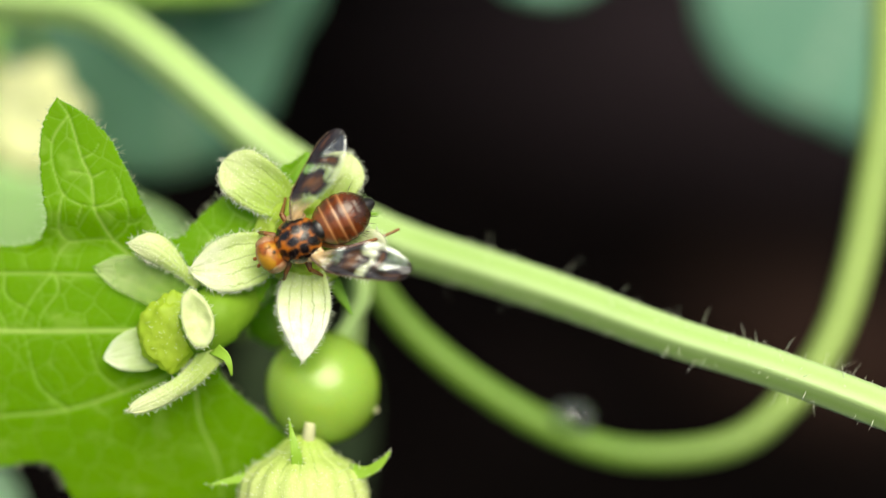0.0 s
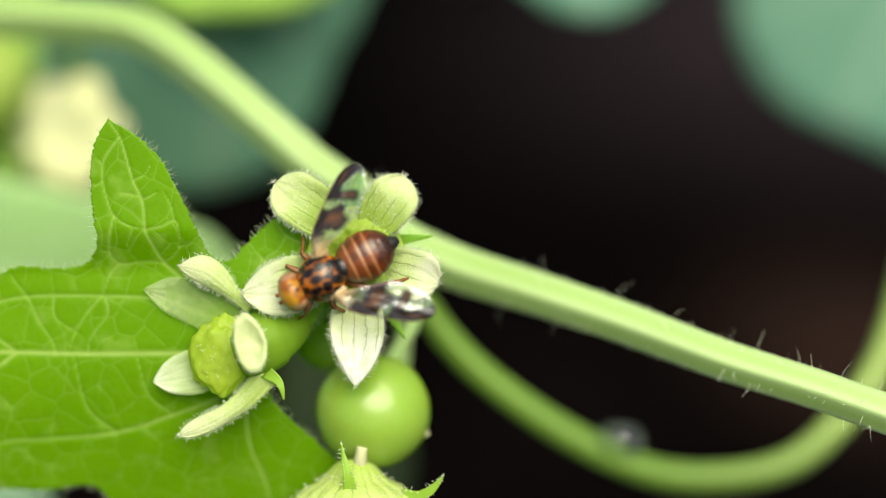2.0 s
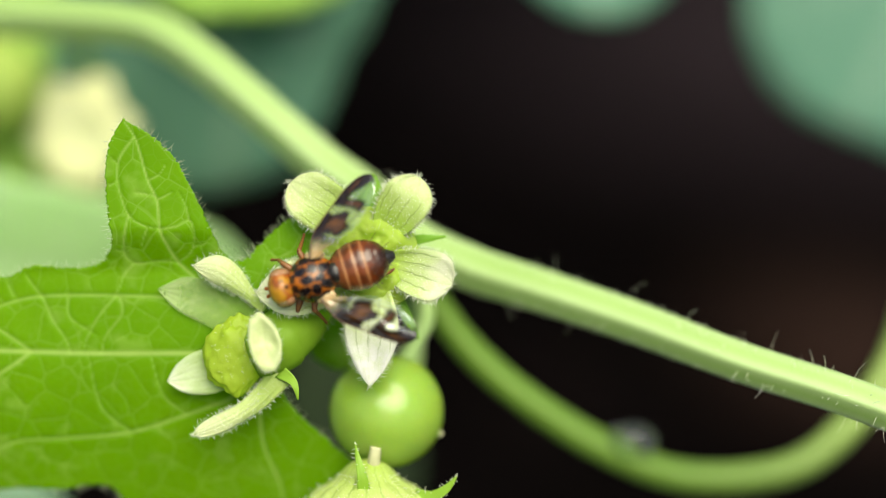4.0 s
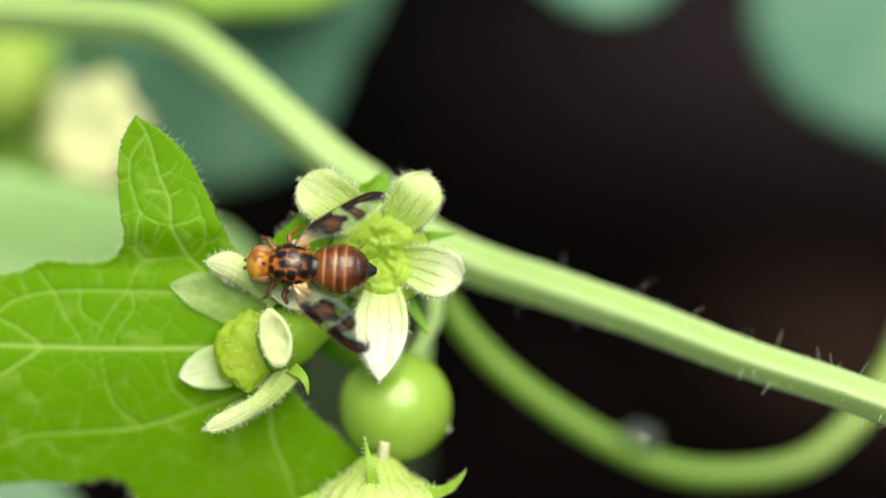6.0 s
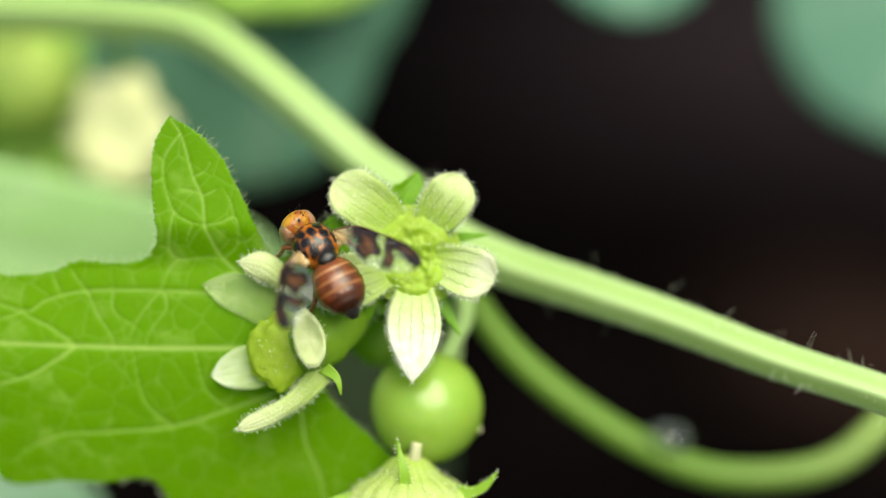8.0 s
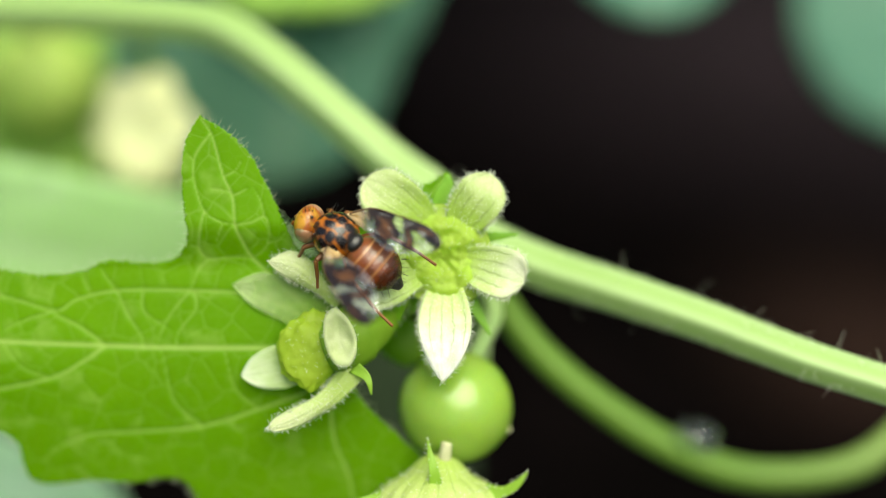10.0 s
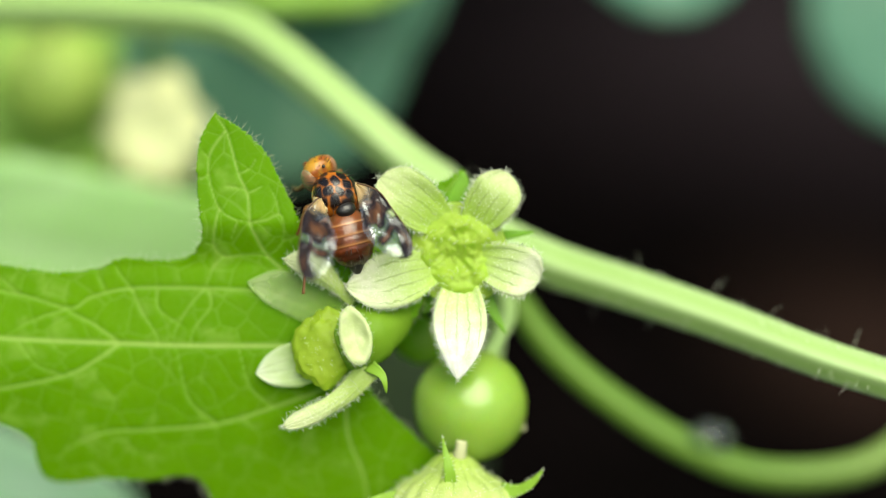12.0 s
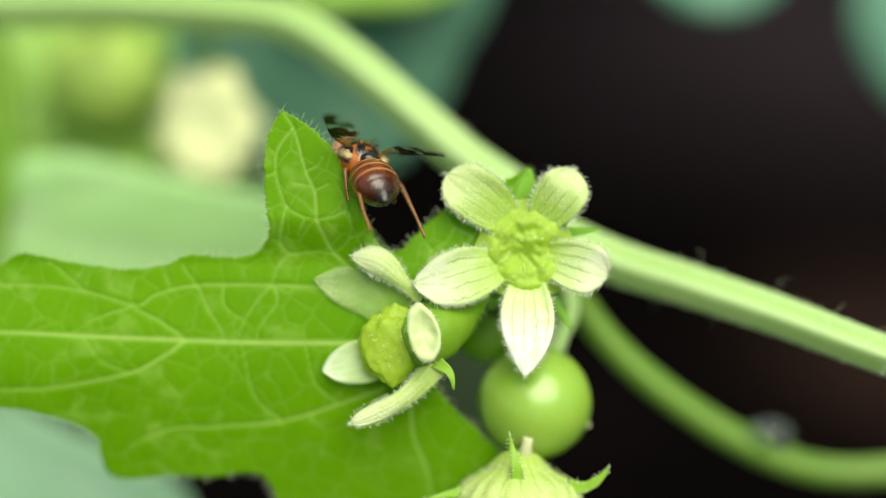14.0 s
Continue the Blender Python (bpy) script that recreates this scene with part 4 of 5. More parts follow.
part("style_remnant", bm, M_WITHER, low, "dry pale yellow-green stub")


# ---- the fly ----
def chitin(name, base, dark, attr="mark", rough=0.3, scale=2500.0, patch=None):
    """Glossy insect skin: base colour with dark marks from a mesh attribute, fine grain and pits."""
    m, nt, out, tc = fresh(name)
    n1 = noise_node(nt, scale, 3.0, vec=tc.outputs["Object"])
    n2 = noise_node(nt, scale * 6, 3.0, vec=tc.outputs["Object"])
    col = mixc(nt, n1.outputs[0], base, tuple(c * 0.6 for c in base))
    if patch:
        n3 = noise_node(nt, 1400, 2.0, vec=tc.outputs["Object"])
        col = mixc(nt, ramp_node(nt, [(0.45, (0, 0, 0)), (0.58, (1, 1, 1))], n3.outputs[0]), col, patch)
    col = mixc(nt, attr_node(nt, attr).outputs["Fac"], col, dark)
    col = mixc(nt, attr_node(nt, "tip").outputs["Fac"], col, (0.012, 0.005, 0.004))
    p = principled(nt, col, rough, 0.6, bump_node(nt, calc(nt, 'ADD', n2.outputs[0], n1.outputs[0]), 0.00003, 0.6))
    nt.links.new(p.outputs[0], out.inputs[0])
    return m


def wing_material():
    """Wing: clear film with brown bands by the band attribute, amber in their middle, darker veins by the vein attribute."""
    m, nt, out, tc = fresh("wing_film")
    band = attr_node(nt, "band").outputs["Fac"]
    amber = attr_node(nt, "amber").outputs["Fac"]
    vein = attr_node(nt, "vein").outputs["Fac"]
    n1 = noise_node(nt, 4000, 3.0, vec=tc.outputs["Object"])
    n2 = noise_node(nt, 1500, 2.0, vec=tc.outputs["Object"])
    tint = mixc(nt, amber, (0.02, 0.009, 0.006), (0.42, 0.18, 0.04))
    tint = mixc(nt, band, (0.97, 0.97, 0.95), tint)
    base = attr_node(nt, "root").outputs["Fac"]
    tint = mixc(nt, base, tint, (0.75, 0.55, 0.24))
    tint = mixc(nt, vein, tint, (0.10, 0.05, 0.02))
    skin = mixc(nt, amber, (0.012, 0.006, 0.006), (0.17, 0.065, 0.018))
    skin = mixc(nt, calc(nt, 'MULTIPLY', n1.outputs[0], 0.3), skin, (0.03, 0.018, 0.014))
    # faint white in the clear film stands in for sky reflected on it
    skin = mixc(nt, ramp_node(nt, [(0.0, (0, 0, 0)), (0.2, (1, 1, 1))], band), (0.74, 0.72, 0.74), skin)
    skin = mixc(nt, base, skin, (0.66, 0.48, 0.24))
    nrm = bump_node(nt, calc(nt, 'ADD', n2.outputs[0], calc(nt, 'MULTIPLY', n1.outputs[0], 0.4)), 0.00006, 0.5)
    tr = nt.nodes.new("ShaderNodeBsdfTransparent")
    nt.links.new(tint, tr.inputs[0])
    di = nt.nodes.new("ShaderNodeBsdfDiffuse")
    nt.links.new(skin, di.inputs[0])
    gl = nt.nodes.new("ShaderNodeBsdfGlossy")
    gl.inputs["Roughness"].default_value = 0.2
    gl.inputs[0].default_value = (0.88, 0.95, 1.0, 1)
    nt.links.new(nrm, gl.inputs["Normal"])
    body = nt.nodes.new("ShaderNodeMixShader")
    nt.links.new(calc(nt, 'MULTIPLY_ADD', band, 0.80, 0.05), body.inputs[0])
    nt.links.new(tr.outputs[0], body.inputs[1])
    nt.links.new(di.outputs[0], body.inputs[2])
    mx = nt.nodes.new("ShaderNodeMixShader")
    nt.links.new(calc(nt, 'MULTIPLY_ADD', band, -0.08, 0.14), mx.inputs[0])
    nt.links.new(body.outputs[0], mx.inputs[1])
    nt.links.new(gl.outputs[0], mx.inputs[2])
    nt.links.new(mx.outputs[0], out.inputs[0])
    return m


M_THORAX = chitin("thorax_skin", (0.48, 0.14, 0.014), (0.006, 0.004, 0.005), rough=0.13)
M_ABDOMEN = chitin("abdomen_skin", (0.17, 0.038, 0.010), (0.52, 0.25, 0.10), rough=0.15, patch=(0.075, 0.021, 0.008))
M_HEAD = chitin("head_skin", (0.55, 0.27, 0.026), (0.62, 0.42, 0.12), rough=0.3, patch=(0.28, 0.075, 0.012))
M_EYE = chitin("eye_facets", (0.20, 0.23, 0.11), (0.30, 0.10, 0.03), rough=0.16, scale=9000, patch=(0.30, 0.15, 0.08))
M_LEG = chitin("leg_skin", (0.23, 0.088, 0.020), (0.10, 0.05, 0.02), rough=0.4)
M_VEIN = chitin("wing_vein", (0.10, 0.05, 0.02), (0.03, 0.015, 0.01), rough=0.4)
M_BLACK = chitin("black_bristle", (0.012, 0.010, 0.010), (0.01, 0.01, 0.01), rough=0.3)
M_CREAM = chitin("cream_skin", (0.62, 0.46, 0.24), (0.3, 0.2, 0.1), rough=0.4)
M_WING = wing_material()


def sig(x):
    return 1 / (1 + math.exp(max(-40, min(40, x))))


def V(x, y, z):
    return Vector((x, y, z)) * UNIT


fly = new("fruit_fly")
fly.empty_display_size = 0.001
tagged(fly, "small orange and brown fruit fly with black-spotted thorax and banded wings", "fly")

bm = bmesh.new()
mk = bm.verts.layers.float.new("mark")
for v in bmesh.ops.create_uvsphere(bm, u_segments=72, v_segments=48, radius=1.0)["verts"]:
    n = v.co.copy()
    x = n.x + 0.12 * noise.noise(n * 3.1 + Vector((2, 0, 5)))
    y = n.y + 0.10 * noise.noise(n * 3.1 + Vector((7, 1, 0)))
    dark = 0.0
    for sx, sy, rx, ry in ((0.70, 0.24, .14, .16), (0.34, 0.40, .19, .16), (-0.14, 0.42, .20, .16), (-0.60, 0.32, .18, .17), (0.12, 0.0, .23, .14), (-0.40, 0.0, .18, .13),
                           (0.55, 0.70, .15, .12), (0.10, 0.78, .22, .13), (-0.38, 0.78, .20, .14), (-0.82, 0.0, .12, .2)):
        q = ((x - sx) / rx) ** 2 + ((abs(y) - sy) / ry) ** 2
        dark = max(dark, sig((q / 1.75 - 1) * 8))
    if n.z < -0.1:
        dark *= 0.3
    v[mk] = dark
    taper = 1 - 0.16 * max(0, n.x) ** 2
    v.co = V(n.x * 43.5, n.y * 42 * taper, n.z * 37.5)
thorax = part("thorax", bm, M_THORAX, fly, "orange thorax with glossy black spots")
bm = bmesh.new()
blob(bm, V(-42, 0, 12), 14 * UNIT, 18 * UNIT, 12 * UNIT, 20, 14)
part("scutellum", bm, M_BLACK, thorax, "shiny black plate")
for s in (-1, 1):
    bm = bmesh.new()
    blob(bm, V(-14, s * 35, 10), 18 * UNIT, 12 * UNIT, 9 * UNIT, 18, 12, 0.25, 2.0)
    part("shoulder_stripe", bm, M_CREAM, thorax, "cream side stripe")
bm = bmesh.new()
rnd = random.Random(5)
for _ in range(46):
    an, x = rnd.uniform(-1.2, 1.2), rnd.uniform(-0.95, 0.8)
    r = math.sqrt(1 - x * x)
    n = Vector((x, r * math.sin(an), r * math.cos(an)))
    hair(bm, V(n.x * 43, n.y * 38, n.z * 36), Vector((n.x - 0.7, n.y, n.z)), rnd.uniform(10, 26) * UNIT, 0.8 * UNIT, 0.2, rnd)
part("bristles", bm, M_BLACK, thorax, "fine black bristles", "stuff")

bm = bmesh.new()
mk = bm.verts.layers.float.new("mark")
tk = bm.verts.layers.float.new("tip")
for v in bmesh.ops.create_uvsphere(bm, u_segments=56, v_segments=64, radius=1.0)["verts"]:
    n = Vector((v.co.z, v.co.y, v.co.x))
    t = (1 - n.x) / 2
    prof_w = max(0.02, math.sqrt(max(0, 1 - n.x ** 2)) ** (0.85 if n.x > 0 else 1.05))
    k = math.atan2(n.z, n.y)
    stripe = 0.0
    for c in (0.24, 0.42, 0.59):
        stripe = max(stripe, math.exp(-((t - c) / 0.014) ** 2))
    v[mk] = stripe * 0.8 * (1 - 0.6 * n.y * n.y) + 0.14 * max(0, 1 - t * 2.2) if n.z > -0.3 else 0.3
    v[tk] = max(0.0, min(1.0, (t - 0.62) / 0.3)) * 0.8
    seg = 1 - 0.035 * sum(math.exp(-((t - c - 0.02) / 0.02) ** 2) for c in (0.26, 0.44, 0.61, 0.76))
    v.co = V(-53 + n.x * 53, math.cos(k) * prof_w * 44 * seg, math.sin(k) * prof_w * 37 * seg)
abdomen = part("abdomen", bm, M_ABDOMEN, fly, "glossy reddish-brown abdomen with pale cross bands")
abdomen.location = V(-32, 0, -4)
bm = bmesh.new()
tube(bm, [V(-94, 0, 0), V(-107, 0, -1), V(-116, 0, -2)], [19 * UNIT, 12 * UNIT, 6 * UNIT], 14, 10)
part("ovipositor", bm, M_BLACK, abdomen, "short black tail tip")
bm = bmesh.new()
for _ in range(34):
    an, x = rnd.uniform(-1.5, 1.5), rnd.uniform(-0.98, -0.3)
    r = math.sqrt(1 - x * x)
    hair(bm, V(-53 + x * 53, r * math.sin(an) * 46, r * math.cos(an) * 37), Vector((-0.9, r * math.sin(an), r * math.cos(an))), rnd.uniform(8, 18) * UNIT, 0.7 * UNIT, 0.3, rnd)
part("bristles", bm, M_BLACK, abdomen, "fine black bristles", "stuff")

# head, in its own space about the neck
head_at = V(31, 0, 2)
bm = bmesh.new()
mk = bm.verts.layers.float.new("mark")
for v in bmesh.ops.create_uvsphere(bm, u_segments=44, v_segments=30, radius=1.0)["verts"]:
    n = v.co.copy()
    v[mk] = sig((n.z + 0.25) * 9) * 0.9
    v.co = V(22 + n.x * (25 if n.x > 0 else 20), n.y * 33, n.z * 30)
head = part("head", bm, M_HEAD, fly, "orange rounded head")
head.location = head_at
bm = bmesh.new()
tube(bm, [V(-12, 0, -2), V(4, 0, -2)], [15 * UNIT, 16 * UNIT], 14, 4)
part("neck", bm, M_HEAD, head)
for s in (-1, 1):
    bm = bmesh.new()
    blob(bm, V(22, s * 22.5, -3), 18.5 * UNIT, 12.5 * UNIT, 24 * UNIT, 26, 18)
    part("eye", bm, M_EYE, head, "dark green-brown compound eye")
    bm = bmesh.new()
    tube(bm, [V(42, s * 5, 4), V(48, s * 6, 0), V(51, s * 7, -7), V(51, s * 7, -14)], [2.6 * UNIT, 3 * UNIT, 3.6 * UNIT, 2 * UNIT], 8, 12)
    part("antenna", bm, M_HEAD, head)
bm = bmesh.new()
tube(bm, [V(32, 0, -20), V(38, 0, -32), V(40, 0, -42)], [8 * UNIT, 6 * UNIT, 7 * UNIT], 10, 10)
part("mouthpart", bm, M_CREAM, head)
bm = bmesh.new()
for _ in range(14):
    x, y = rnd.uniform(8, 38), rnd.uniform(-14, 14)
    hair(bm, V(x, y, 29 - 0.01 * y * y), Vector((rnd.uniform(-0.3, 0.6), y / 20, 1)), rnd.uniform(7, 13) * UNIT, 0.7 * UNIT, 0.3, rnd)
blob(bm, V(12, 0, 29), 3.2 * UNIT, 3.2 * UNIT, 2.5 * UNIT, 10, 8)
part("bristles", bm, M_BLACK, head, "black bristles and dot of simple eyes", "stuff")

SPAN, CHORD = 178.0, 62.0


def wing(sign):
    """One wing in its hinge's space: span along x, leading edge towards sign * y."""
    nu, nv = 150, 56
    bm = bmesh.new()
    lb, la, lv, lr = (bm.verts.layers.float.new(k) for k in ("band", "amber", "vein", "root"))
    grid = []

    for i in range(nu):
        u = i / (nu - 1)
        lead = CHORD * 0.42 * min(1, (u * 5 + 0.12)) * (1 - max(0, (u - 0.62) / 0.38) ** 2.6) ** 0.5 if u < 1 else 0
        trail = CHORD * 0.60 * (0.06 + 0.94 * (min(1, u / 0.5) ** 1.1)) * (1 - max(0, (u - 0.55) / 0.45) ** 2.2) ** 0.6 if u < 1 else 0
        row = []
        for j in range(nv):
            w = j / (nv - 1)
            y = -trail + (lead + trail) * w
            z = 0.9 * math.sin(w * 11) + 2.2 * noise.noise(Vector((u * 7, w * 5, 9.0))) + 5 * math.sin(u * 2.6) - 3 * (w - 0.5) ** 2
            v = bm.verts.new(V(u * SPAN, sign * y, z))
            su = u + 0.022 * noise.noise(Vector((u * 8, w * 5, 1.3))) + 0.007 * noise.noise(Vector((u * 26, w * 15, 4.3)))
            sw = w + 0.03 * noise.noise(Vector((u * 10, w * 5, 7.1)))
            slant = su + 0.12 * (sw - 0.5)
            basal = sig((abs(slant - 0.39 + 0.03 * math.sin(sw * 9)) - (0.14 if sw > 0.4 else 0.09)) / 0.007) * sig((0.10 - sw) / 0.03)
            outer = sig((abs(slant - 0.665) - 0.05) / 0.008) * sig((0.14 - sw) / 0.03)
            edge = sig(((0.70 - 0.42 * max(0, (su - 0.76) / 0.24)) - sw) / 0.02) * sig((0.635 - su) / 0.008)
            tip = sig((0.95 - su) / 0.006)
            knot = sig((math.hypot((su - 0.215) / 0.05, (sw - 0.72) / 0.22) - 1) * 5)
            root = sig((slant - 0.17) / 0.02)
            b = max(basal, outer, edge, tip, knot)
            v[lb] = max(0.0, min(1, max(b, root * 0.5)))
            v[lr] = root
            mid = max(sig((abs(slant - 0.41) - 0.075) / 0.02) * sig((abs(sw - 0.5) - 0.26) / 0.04) * (0.4 + 0.6 * (0.5 + noise.noise(Vector((u * 11, w * 8, 2))))), sig((abs(slant - 0.665) - 0.022) / 0.01) * sig((abs(sw - 0.42) - 0.22) / 0.05) * 0.85,
                      sig((abs(sw - 0.84 + 0.2 * max(0, su - 0.76)) - 0.05) / 0.02) * sig((0.72 - su) / 0.02) * sig((su - 0.90) / 0.02) * 0.6)
            v[la] = max(0.0, min(1.0, mid * 0.75))
            ve = 0.0
            for c in (0.2, 0.40, 0.56, 0.72, 0.86, 0.985):
                cc = 0.62 + (c - 0.62) * min(1, 0.25 + u * 1.4)
                ve = max(ve, math.exp(-((w - cc) / 0.013) ** 2))
            for cx in (0.42, 0.60):
                if 0.4 < w < 0.72:
                    ve = max(ve, math.exp(-((slant - cx) / 0.005) ** 2))
            v[lv] = ve * 0.8
            row.append(v)
        grid.append(row)
    for i in range(nu - 1):
        for j in range(nv - 1):
            bm.faces.new((grid[i][j], grid[i + 1][j], grid[i + 1][j + 1], grid[i][j + 1]))
    bmesh.ops.remove_doubles(bm, verts=bm.verts, dist=UNIT * 0.01)
    ob = part("wing", bm, M_WING, fly, "clear wing with dark brown bands")
    bm = bmesh.new()
    pts = [V(u * SPAN, sign * CHORD * 0.42 * min(1, u * 5 + 0.12) * (1 - max(0, (u - 0.62) / 0.38) ** 2.6) ** 0.5, 5 * math.sin(u * 2.6)) for u in (0, 0.1, 0.25, 0.45, 0.62, 0.8, 0.92)]
    tube(bm, pts, [2.2 * UNIT, 1.8 * UNIT, 1.3 * UNIT, 1.0 * UNIT, 0.8 * UNIT, 0.6 * UNIT, 0.5 * UNIT], 6, 28)
    part("costal_vein", bm, M_VEIN, ob)
    return ob


wing_right, wing_left = wing(1), wing(-1)

LEGS = []
for s in (-1, 1):
    for hip, knee, ankle, toe in (((24, 16, -24), (46, 38, -20), (56, 46, -50), (70, 48, -64)),
                                  ((0, 20, -26), (6, 54, -16), (-4, 70, -50), (-10, 80, -64)),
                                  ((-26, 18, -24), (-68, 54, -12), (-124, 68, -44), (-160, 72, -62))):
        bm = bmesh.new()
        o = V(hip[0], s * hip[1], hip[2])
        q = [V(p[0], s * p[1], p[2]) - o for p in (hip, knee, ankle, toe)]
        tube(bm, [q[0], q[0].lerp(q[1], 0.5) + V(0, 0, 3), q[1]], [5 * UNIT, 6.5 * UNIT, 4.4 * UNIT], 10, 14)
        leg = part("leg", bm, M_LEG, fly)
        leg.location = o
        bm = bmesh.new()
        tube(bm, [q[1], q[1].lerp(q[2], 0.5), q[2]], [4.2 * UNIT, 3.6 * UNIT, 3 * UNIT], 9, 12)
        part("shin", bm, M_LEG, leg)
        bm = bmesh.new()
        tube(bm, [q[2], q[2].lerp(q[3], 0.5), q[3]], [2.8 * UNIT, 2.5 * UNIT, 2.8 * UNIT], 8, 12)
        part("foot", bm, M_LEG, leg, "darker jointed foot")
        LEGS.append((leg, o, s, len(LEGS)))


# ---- what moves ----
FLY = [
    (0, 929, 453, -50, 207, 0, 0),
    (0.5, 906, 461, -50, 208, 0, 0),
    (1, 886, 461, -50, 199, 0, 0),
    (1.5, 877, 465, -50, 195, 0, 0),
    (2, 875, 477, -50, 206, 0, 0),
    (2.5, 865, 465, -50, 204, 0, 0),
    (3, 868, 467, -50, 205, 0, 0),
    (3.2, 862, 485, -50, 203, 0, 0),
    (5.3, 797, 465, -50, 187, 2, 0),
    (5.5, 790, 465, -50, 184, 2, 0),
    (6, 778, 462, -50, 177, 4, 5),
    (6.5, 789, 461, -50, 169, 6, 12),
    (7, 781, 432, -55, 156, 8, 20),
    (7.5, 763, 430, -60, 151, 12, 22),
    (8, 761, 426, -55, 131, 30, 20),
    (8.2, 752, 440, -55, 126, 30, 20),
    (10.3, 738, 402, -50, 154, 16, 20),
    (10.5, 727, 397, -45, 154, 16, 20),
    (10.7, 731, 373, -40, 151, 16, 20),
    (11, 739, 367, -30, 139, 18, 20),
    (11.3, 730, 364, -25, 127, 20, 20),
    (11.5, 722, 353, -20, 124, 20, 20),
    (11.8, 714, 346, -15, 123, 22, 20),
    (12, 712, 338, -10, 120, 22, 20),
    (12.3, 709, 323, -5, 124, 24, 20),
    (12.5, 702, 325, 0, 125, 26, 20),
    (12.8, 684, 312, -4, 140, 22, 40),
    (13, 677, 303, 0, 152, 17, 50),
    (13.3, 668, 288, 4, 163, 15, 58),
    (13.5, 664, 286, 8, 165, 18, 60),
    (13.6, 656, 286, 14, 162, 26, 62),
    (13.8, 642, 288, 24, 152, 54, 66),
    (14, 636, 285, 28, 150, 60, 70),
]
# seconds; spread from the tail, lift and twist of the right wing, then of the left
WINGS = [(0, 34, 3, 18, 36, 8, -4), (1, 37, 3, 20, 39, 8, -4), (2, 39, 3, 22, 36, 8, -2), (3.2, 38, 3, 24, 38, 8, 2), (5.3, 34, 3, 36, 38, 8, 20), (6, 32, 3, 36, 37, 8, 24),
         (6.5, 30, 8, 34, 36, 8, 38), (7, 22, 8, 30, 34, 8, 50), (7.5, 22, 8, 16, 37, 8, 44), (8, 25, 6, -12, 38, 8, 10), (8.2, 25, 6, -14, 38, 8, 8), (10.3, 6, 6, -12, 31, 8, 8),
         (10.7, 6, 6, -12, 31, 8, 8), (11, 7, 6, -12, 33, 8, 8), (11.5, 1, 6, -14, 30, 8, 8), (12, 4, 6, -16, 32, 8, 8), (12.5, -4, 6, -12, 34, 8, 6), (12.8, 2, 6, -12, 34, 6, 8), (13, -6, -6, -6, 36, 4, 8),
         (13.3, -14, -14, 0, 38, 4, 20), (13.5, -18, -20, 6, 40, 10, 30), (13.6, -10, -10, 6, 38, 14, 20), (13.8, 8, 8, 8, 36, 20, 0), (14, 10, 10, 8, 36, 21, 0)]
# seconds, turn of the head; seconds, turn and droop of the abdomen
HEAD = [(0, 0), (6, 0), (6.5, 6), (7, 8), (10.5, 12), (12, 16), (12.8, 22), (13, 26), (13.5, 22), (14, 5)]
TAIL = [(0, 0, 3), (6, 0, 5), (7, -4, 12), (8, -6, 22), (10.5, -6, 25), (12, -8, 28), (12.5, -8, 32), (13, -18, 45), (13.5, -32, 50), (13.6, -24, 44), (13.8, -4, 24), (14, 0, 20)]


# seconds, and the set of the hind legs and the left middle leg about the hip
HIND_T = (0, 3, 5.3, 8.2, 10.3, 12.5, 13.2, 13.6, 13.8, 14)
HIND = {2: (-30, -30, -26, -24, 22, 26, 10, 0, 6, 8), 5: (4, 4, 14, 12, -16, -16, -6, 0, 24, 28), 4: (0, 0, 0, 0, 0, 0, 0, 20, 58, 62)}
# seconds, and how far they reach down under the body
DROOP_T = (0, 3.2, 5.3, 8.2, 10.3, 12.5, 13.0, 13.5, 13.8, 14)
DROOP = {2: (38, 38, 44, 74, 0, 0, 30, 40, 22, 16), 5: (0, 0, 44, 74, 0, 0, 55, 68, 24, 14), 4: (0, 0, 0, 0, 0, 0, 0, 0, 0, 0)}


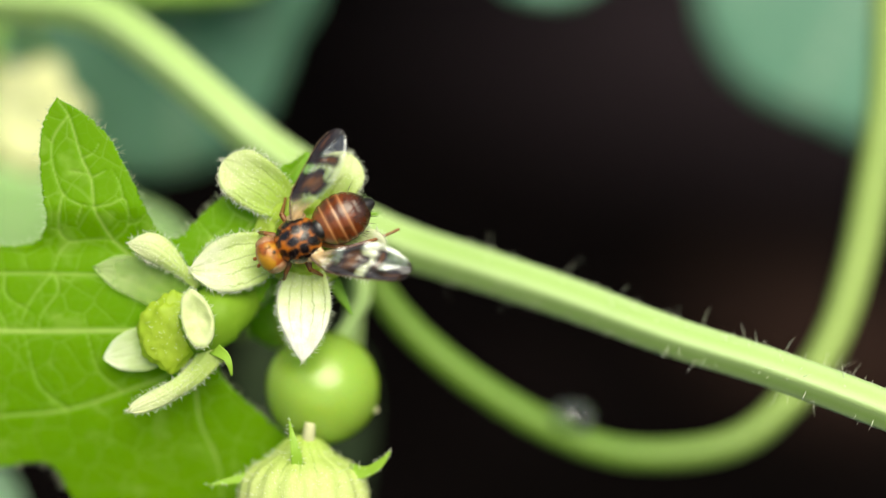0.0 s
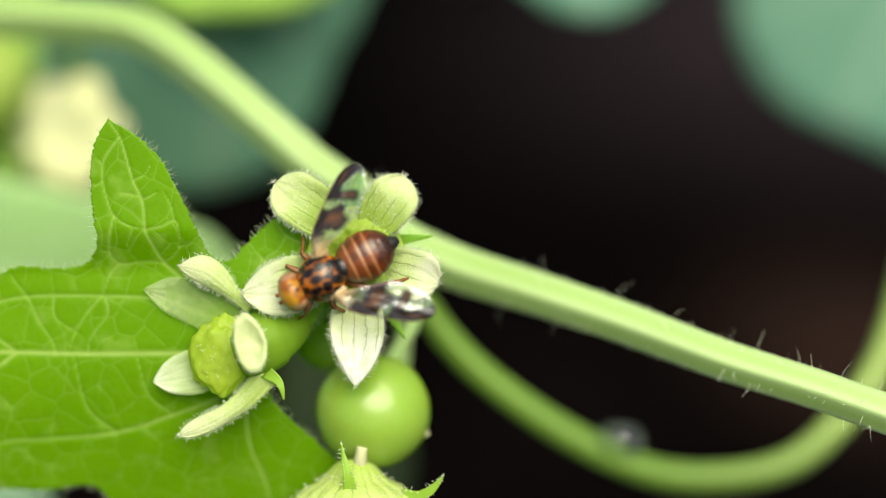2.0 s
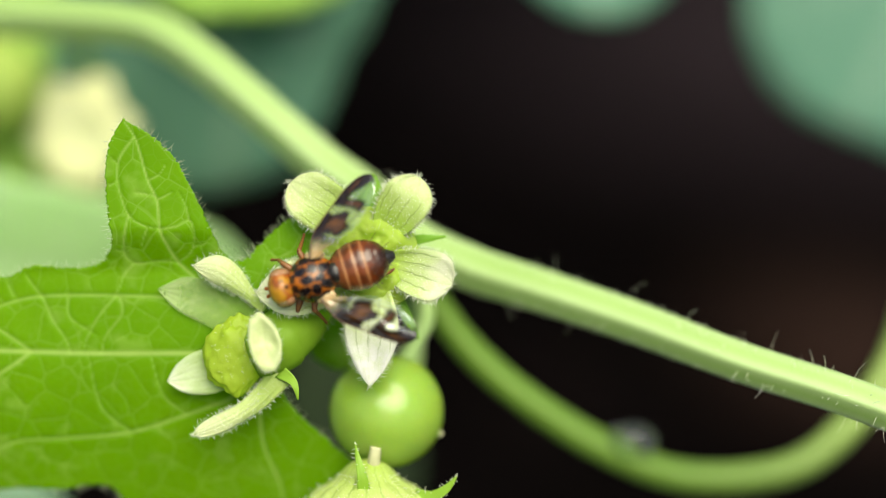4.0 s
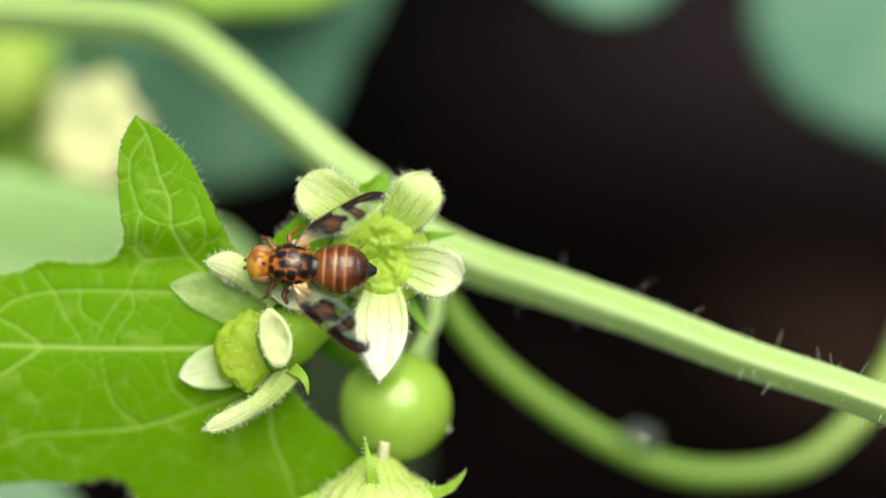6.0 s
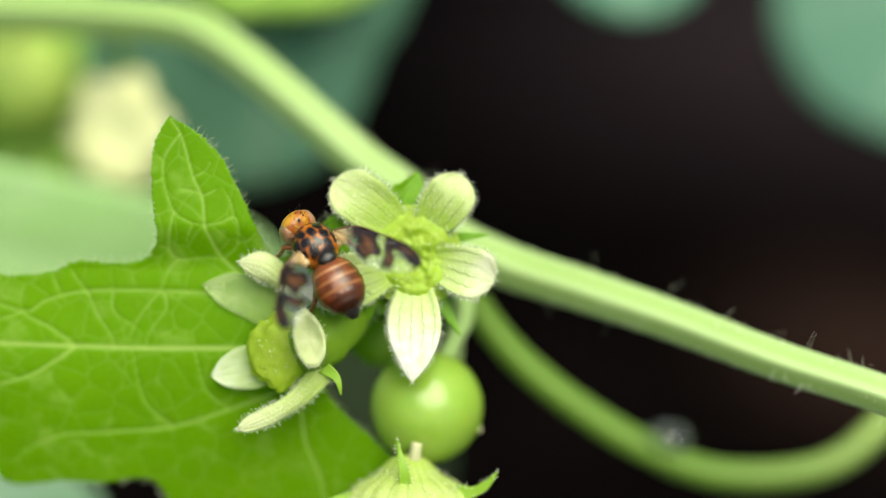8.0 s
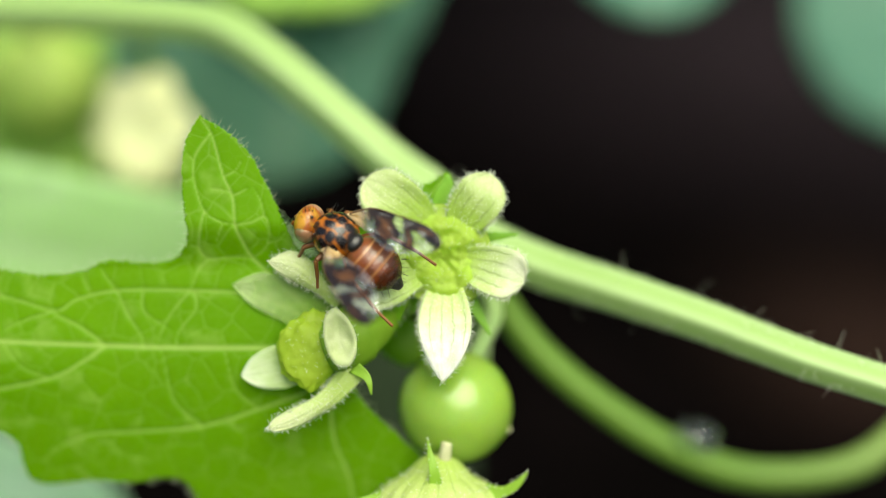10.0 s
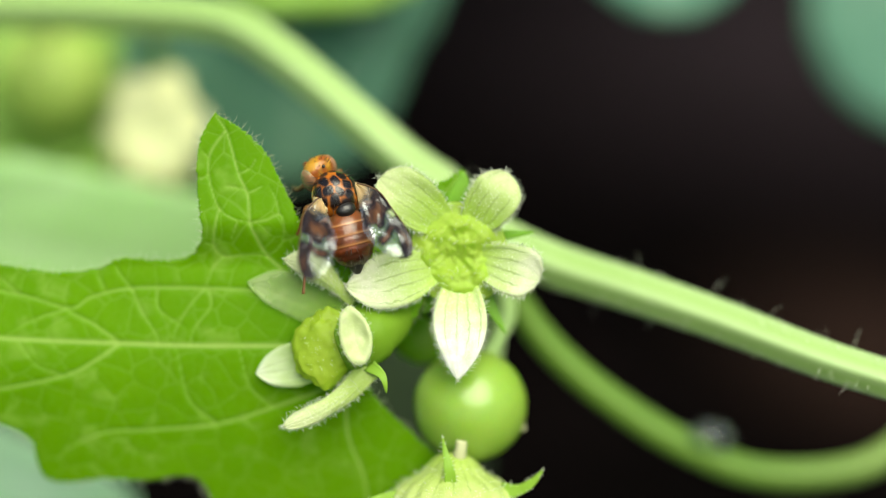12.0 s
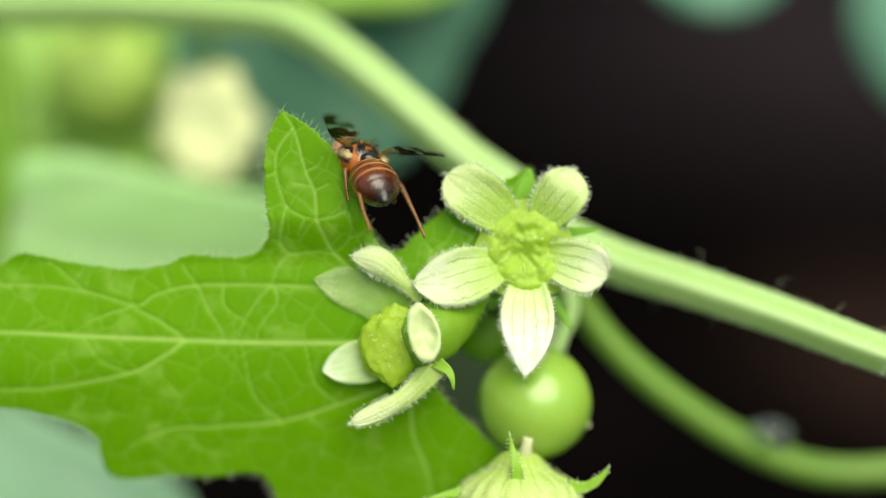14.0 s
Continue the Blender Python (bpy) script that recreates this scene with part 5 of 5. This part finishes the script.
def fly_pose(a, b, d, heading, climb, roll):
    """Thorax at a plan point; heading in the sheet's plane, climb away into depth, roll about the body."""
    h, c = radians(heading), radians(climb)
    f = Vector((math.cos(h) * math.cos(c), math.sin(c), math.sin(h) * math.cos(c)))
    up = Vector((0, -1, 0))
    up = (up - f * up.dot(f)).normalized()
    up = Matrix.Rotation(radians(roll), 3, f) @ up
    left = up.cross(f)
    m = Matrix((f, left, up)).transposed().to_4x4()
    return FRAME @ Matrix.Translation(P(a, b, d)) @ m


def motions():
    walk(fly, [(t, fly_pose(*rest)) for t, *rest in FLY])
    for ob, sgn, col in ((wing_right, 1, 0), (wing_left, -1, 1)):
        rows = []
        for t, *angles in WINGS:
            s, lift, tw = angles[3 * col:3 * col + 3]
            turn = Matrix.Rotation(radians(180 + sgn * s), 4, 'Z') @ Matrix.Rotation(radians(-lift), 4, 'Y') @ Matrix.Rotation(radians(-sgn * tw), 4, 'X')
            rows.append((t, Matrix.Translation(V(-10, -sgn * 34, 25)) @ turn))
        walk(ob, rows)
    walk(head, [(t, Matrix.Translation(head_at) @ Matrix.Rotation(radians(a), 4, 'Z')) for t, a in HEAD])
    walk(abdomen, [(t, Matrix.Translation(V(-32, 0, -4)) @ Matrix.Rotation(radians(a), 4, 'Z') @ Matrix.Rotation(radians(-b), 4, 'Y')) for t, a, b in TAIL])
    for leg, o, s, k in LEGS:
        rows = []
        for i, (t, *rest) in enumerate(FLY):
            j = max(i - 1, 0)
            moved = math.hypot(FLY[i][1] - FLY[j][1], FLY[i][2] - FLY[j][2])
            swing = min(1.0, moved / 12) * 13 * math.sin(t * 9 + k * math.pi + (k // 3) * 1.1)
            if k in HIND:
                swing += float(np.interp(t, HIND_T, HIND[k]))
            droop = float(np.interp(t, DROOP_T, DROOP[k])) if k in HIND else 0.0
            rows.append((t, Matrix.Translation(o) @ Matrix.Rotation(radians(swing), 4, 'Z') @ Matrix.Rotation(radians(-droop), 4, 'Y')))
        walk(leg, rows)


motions()
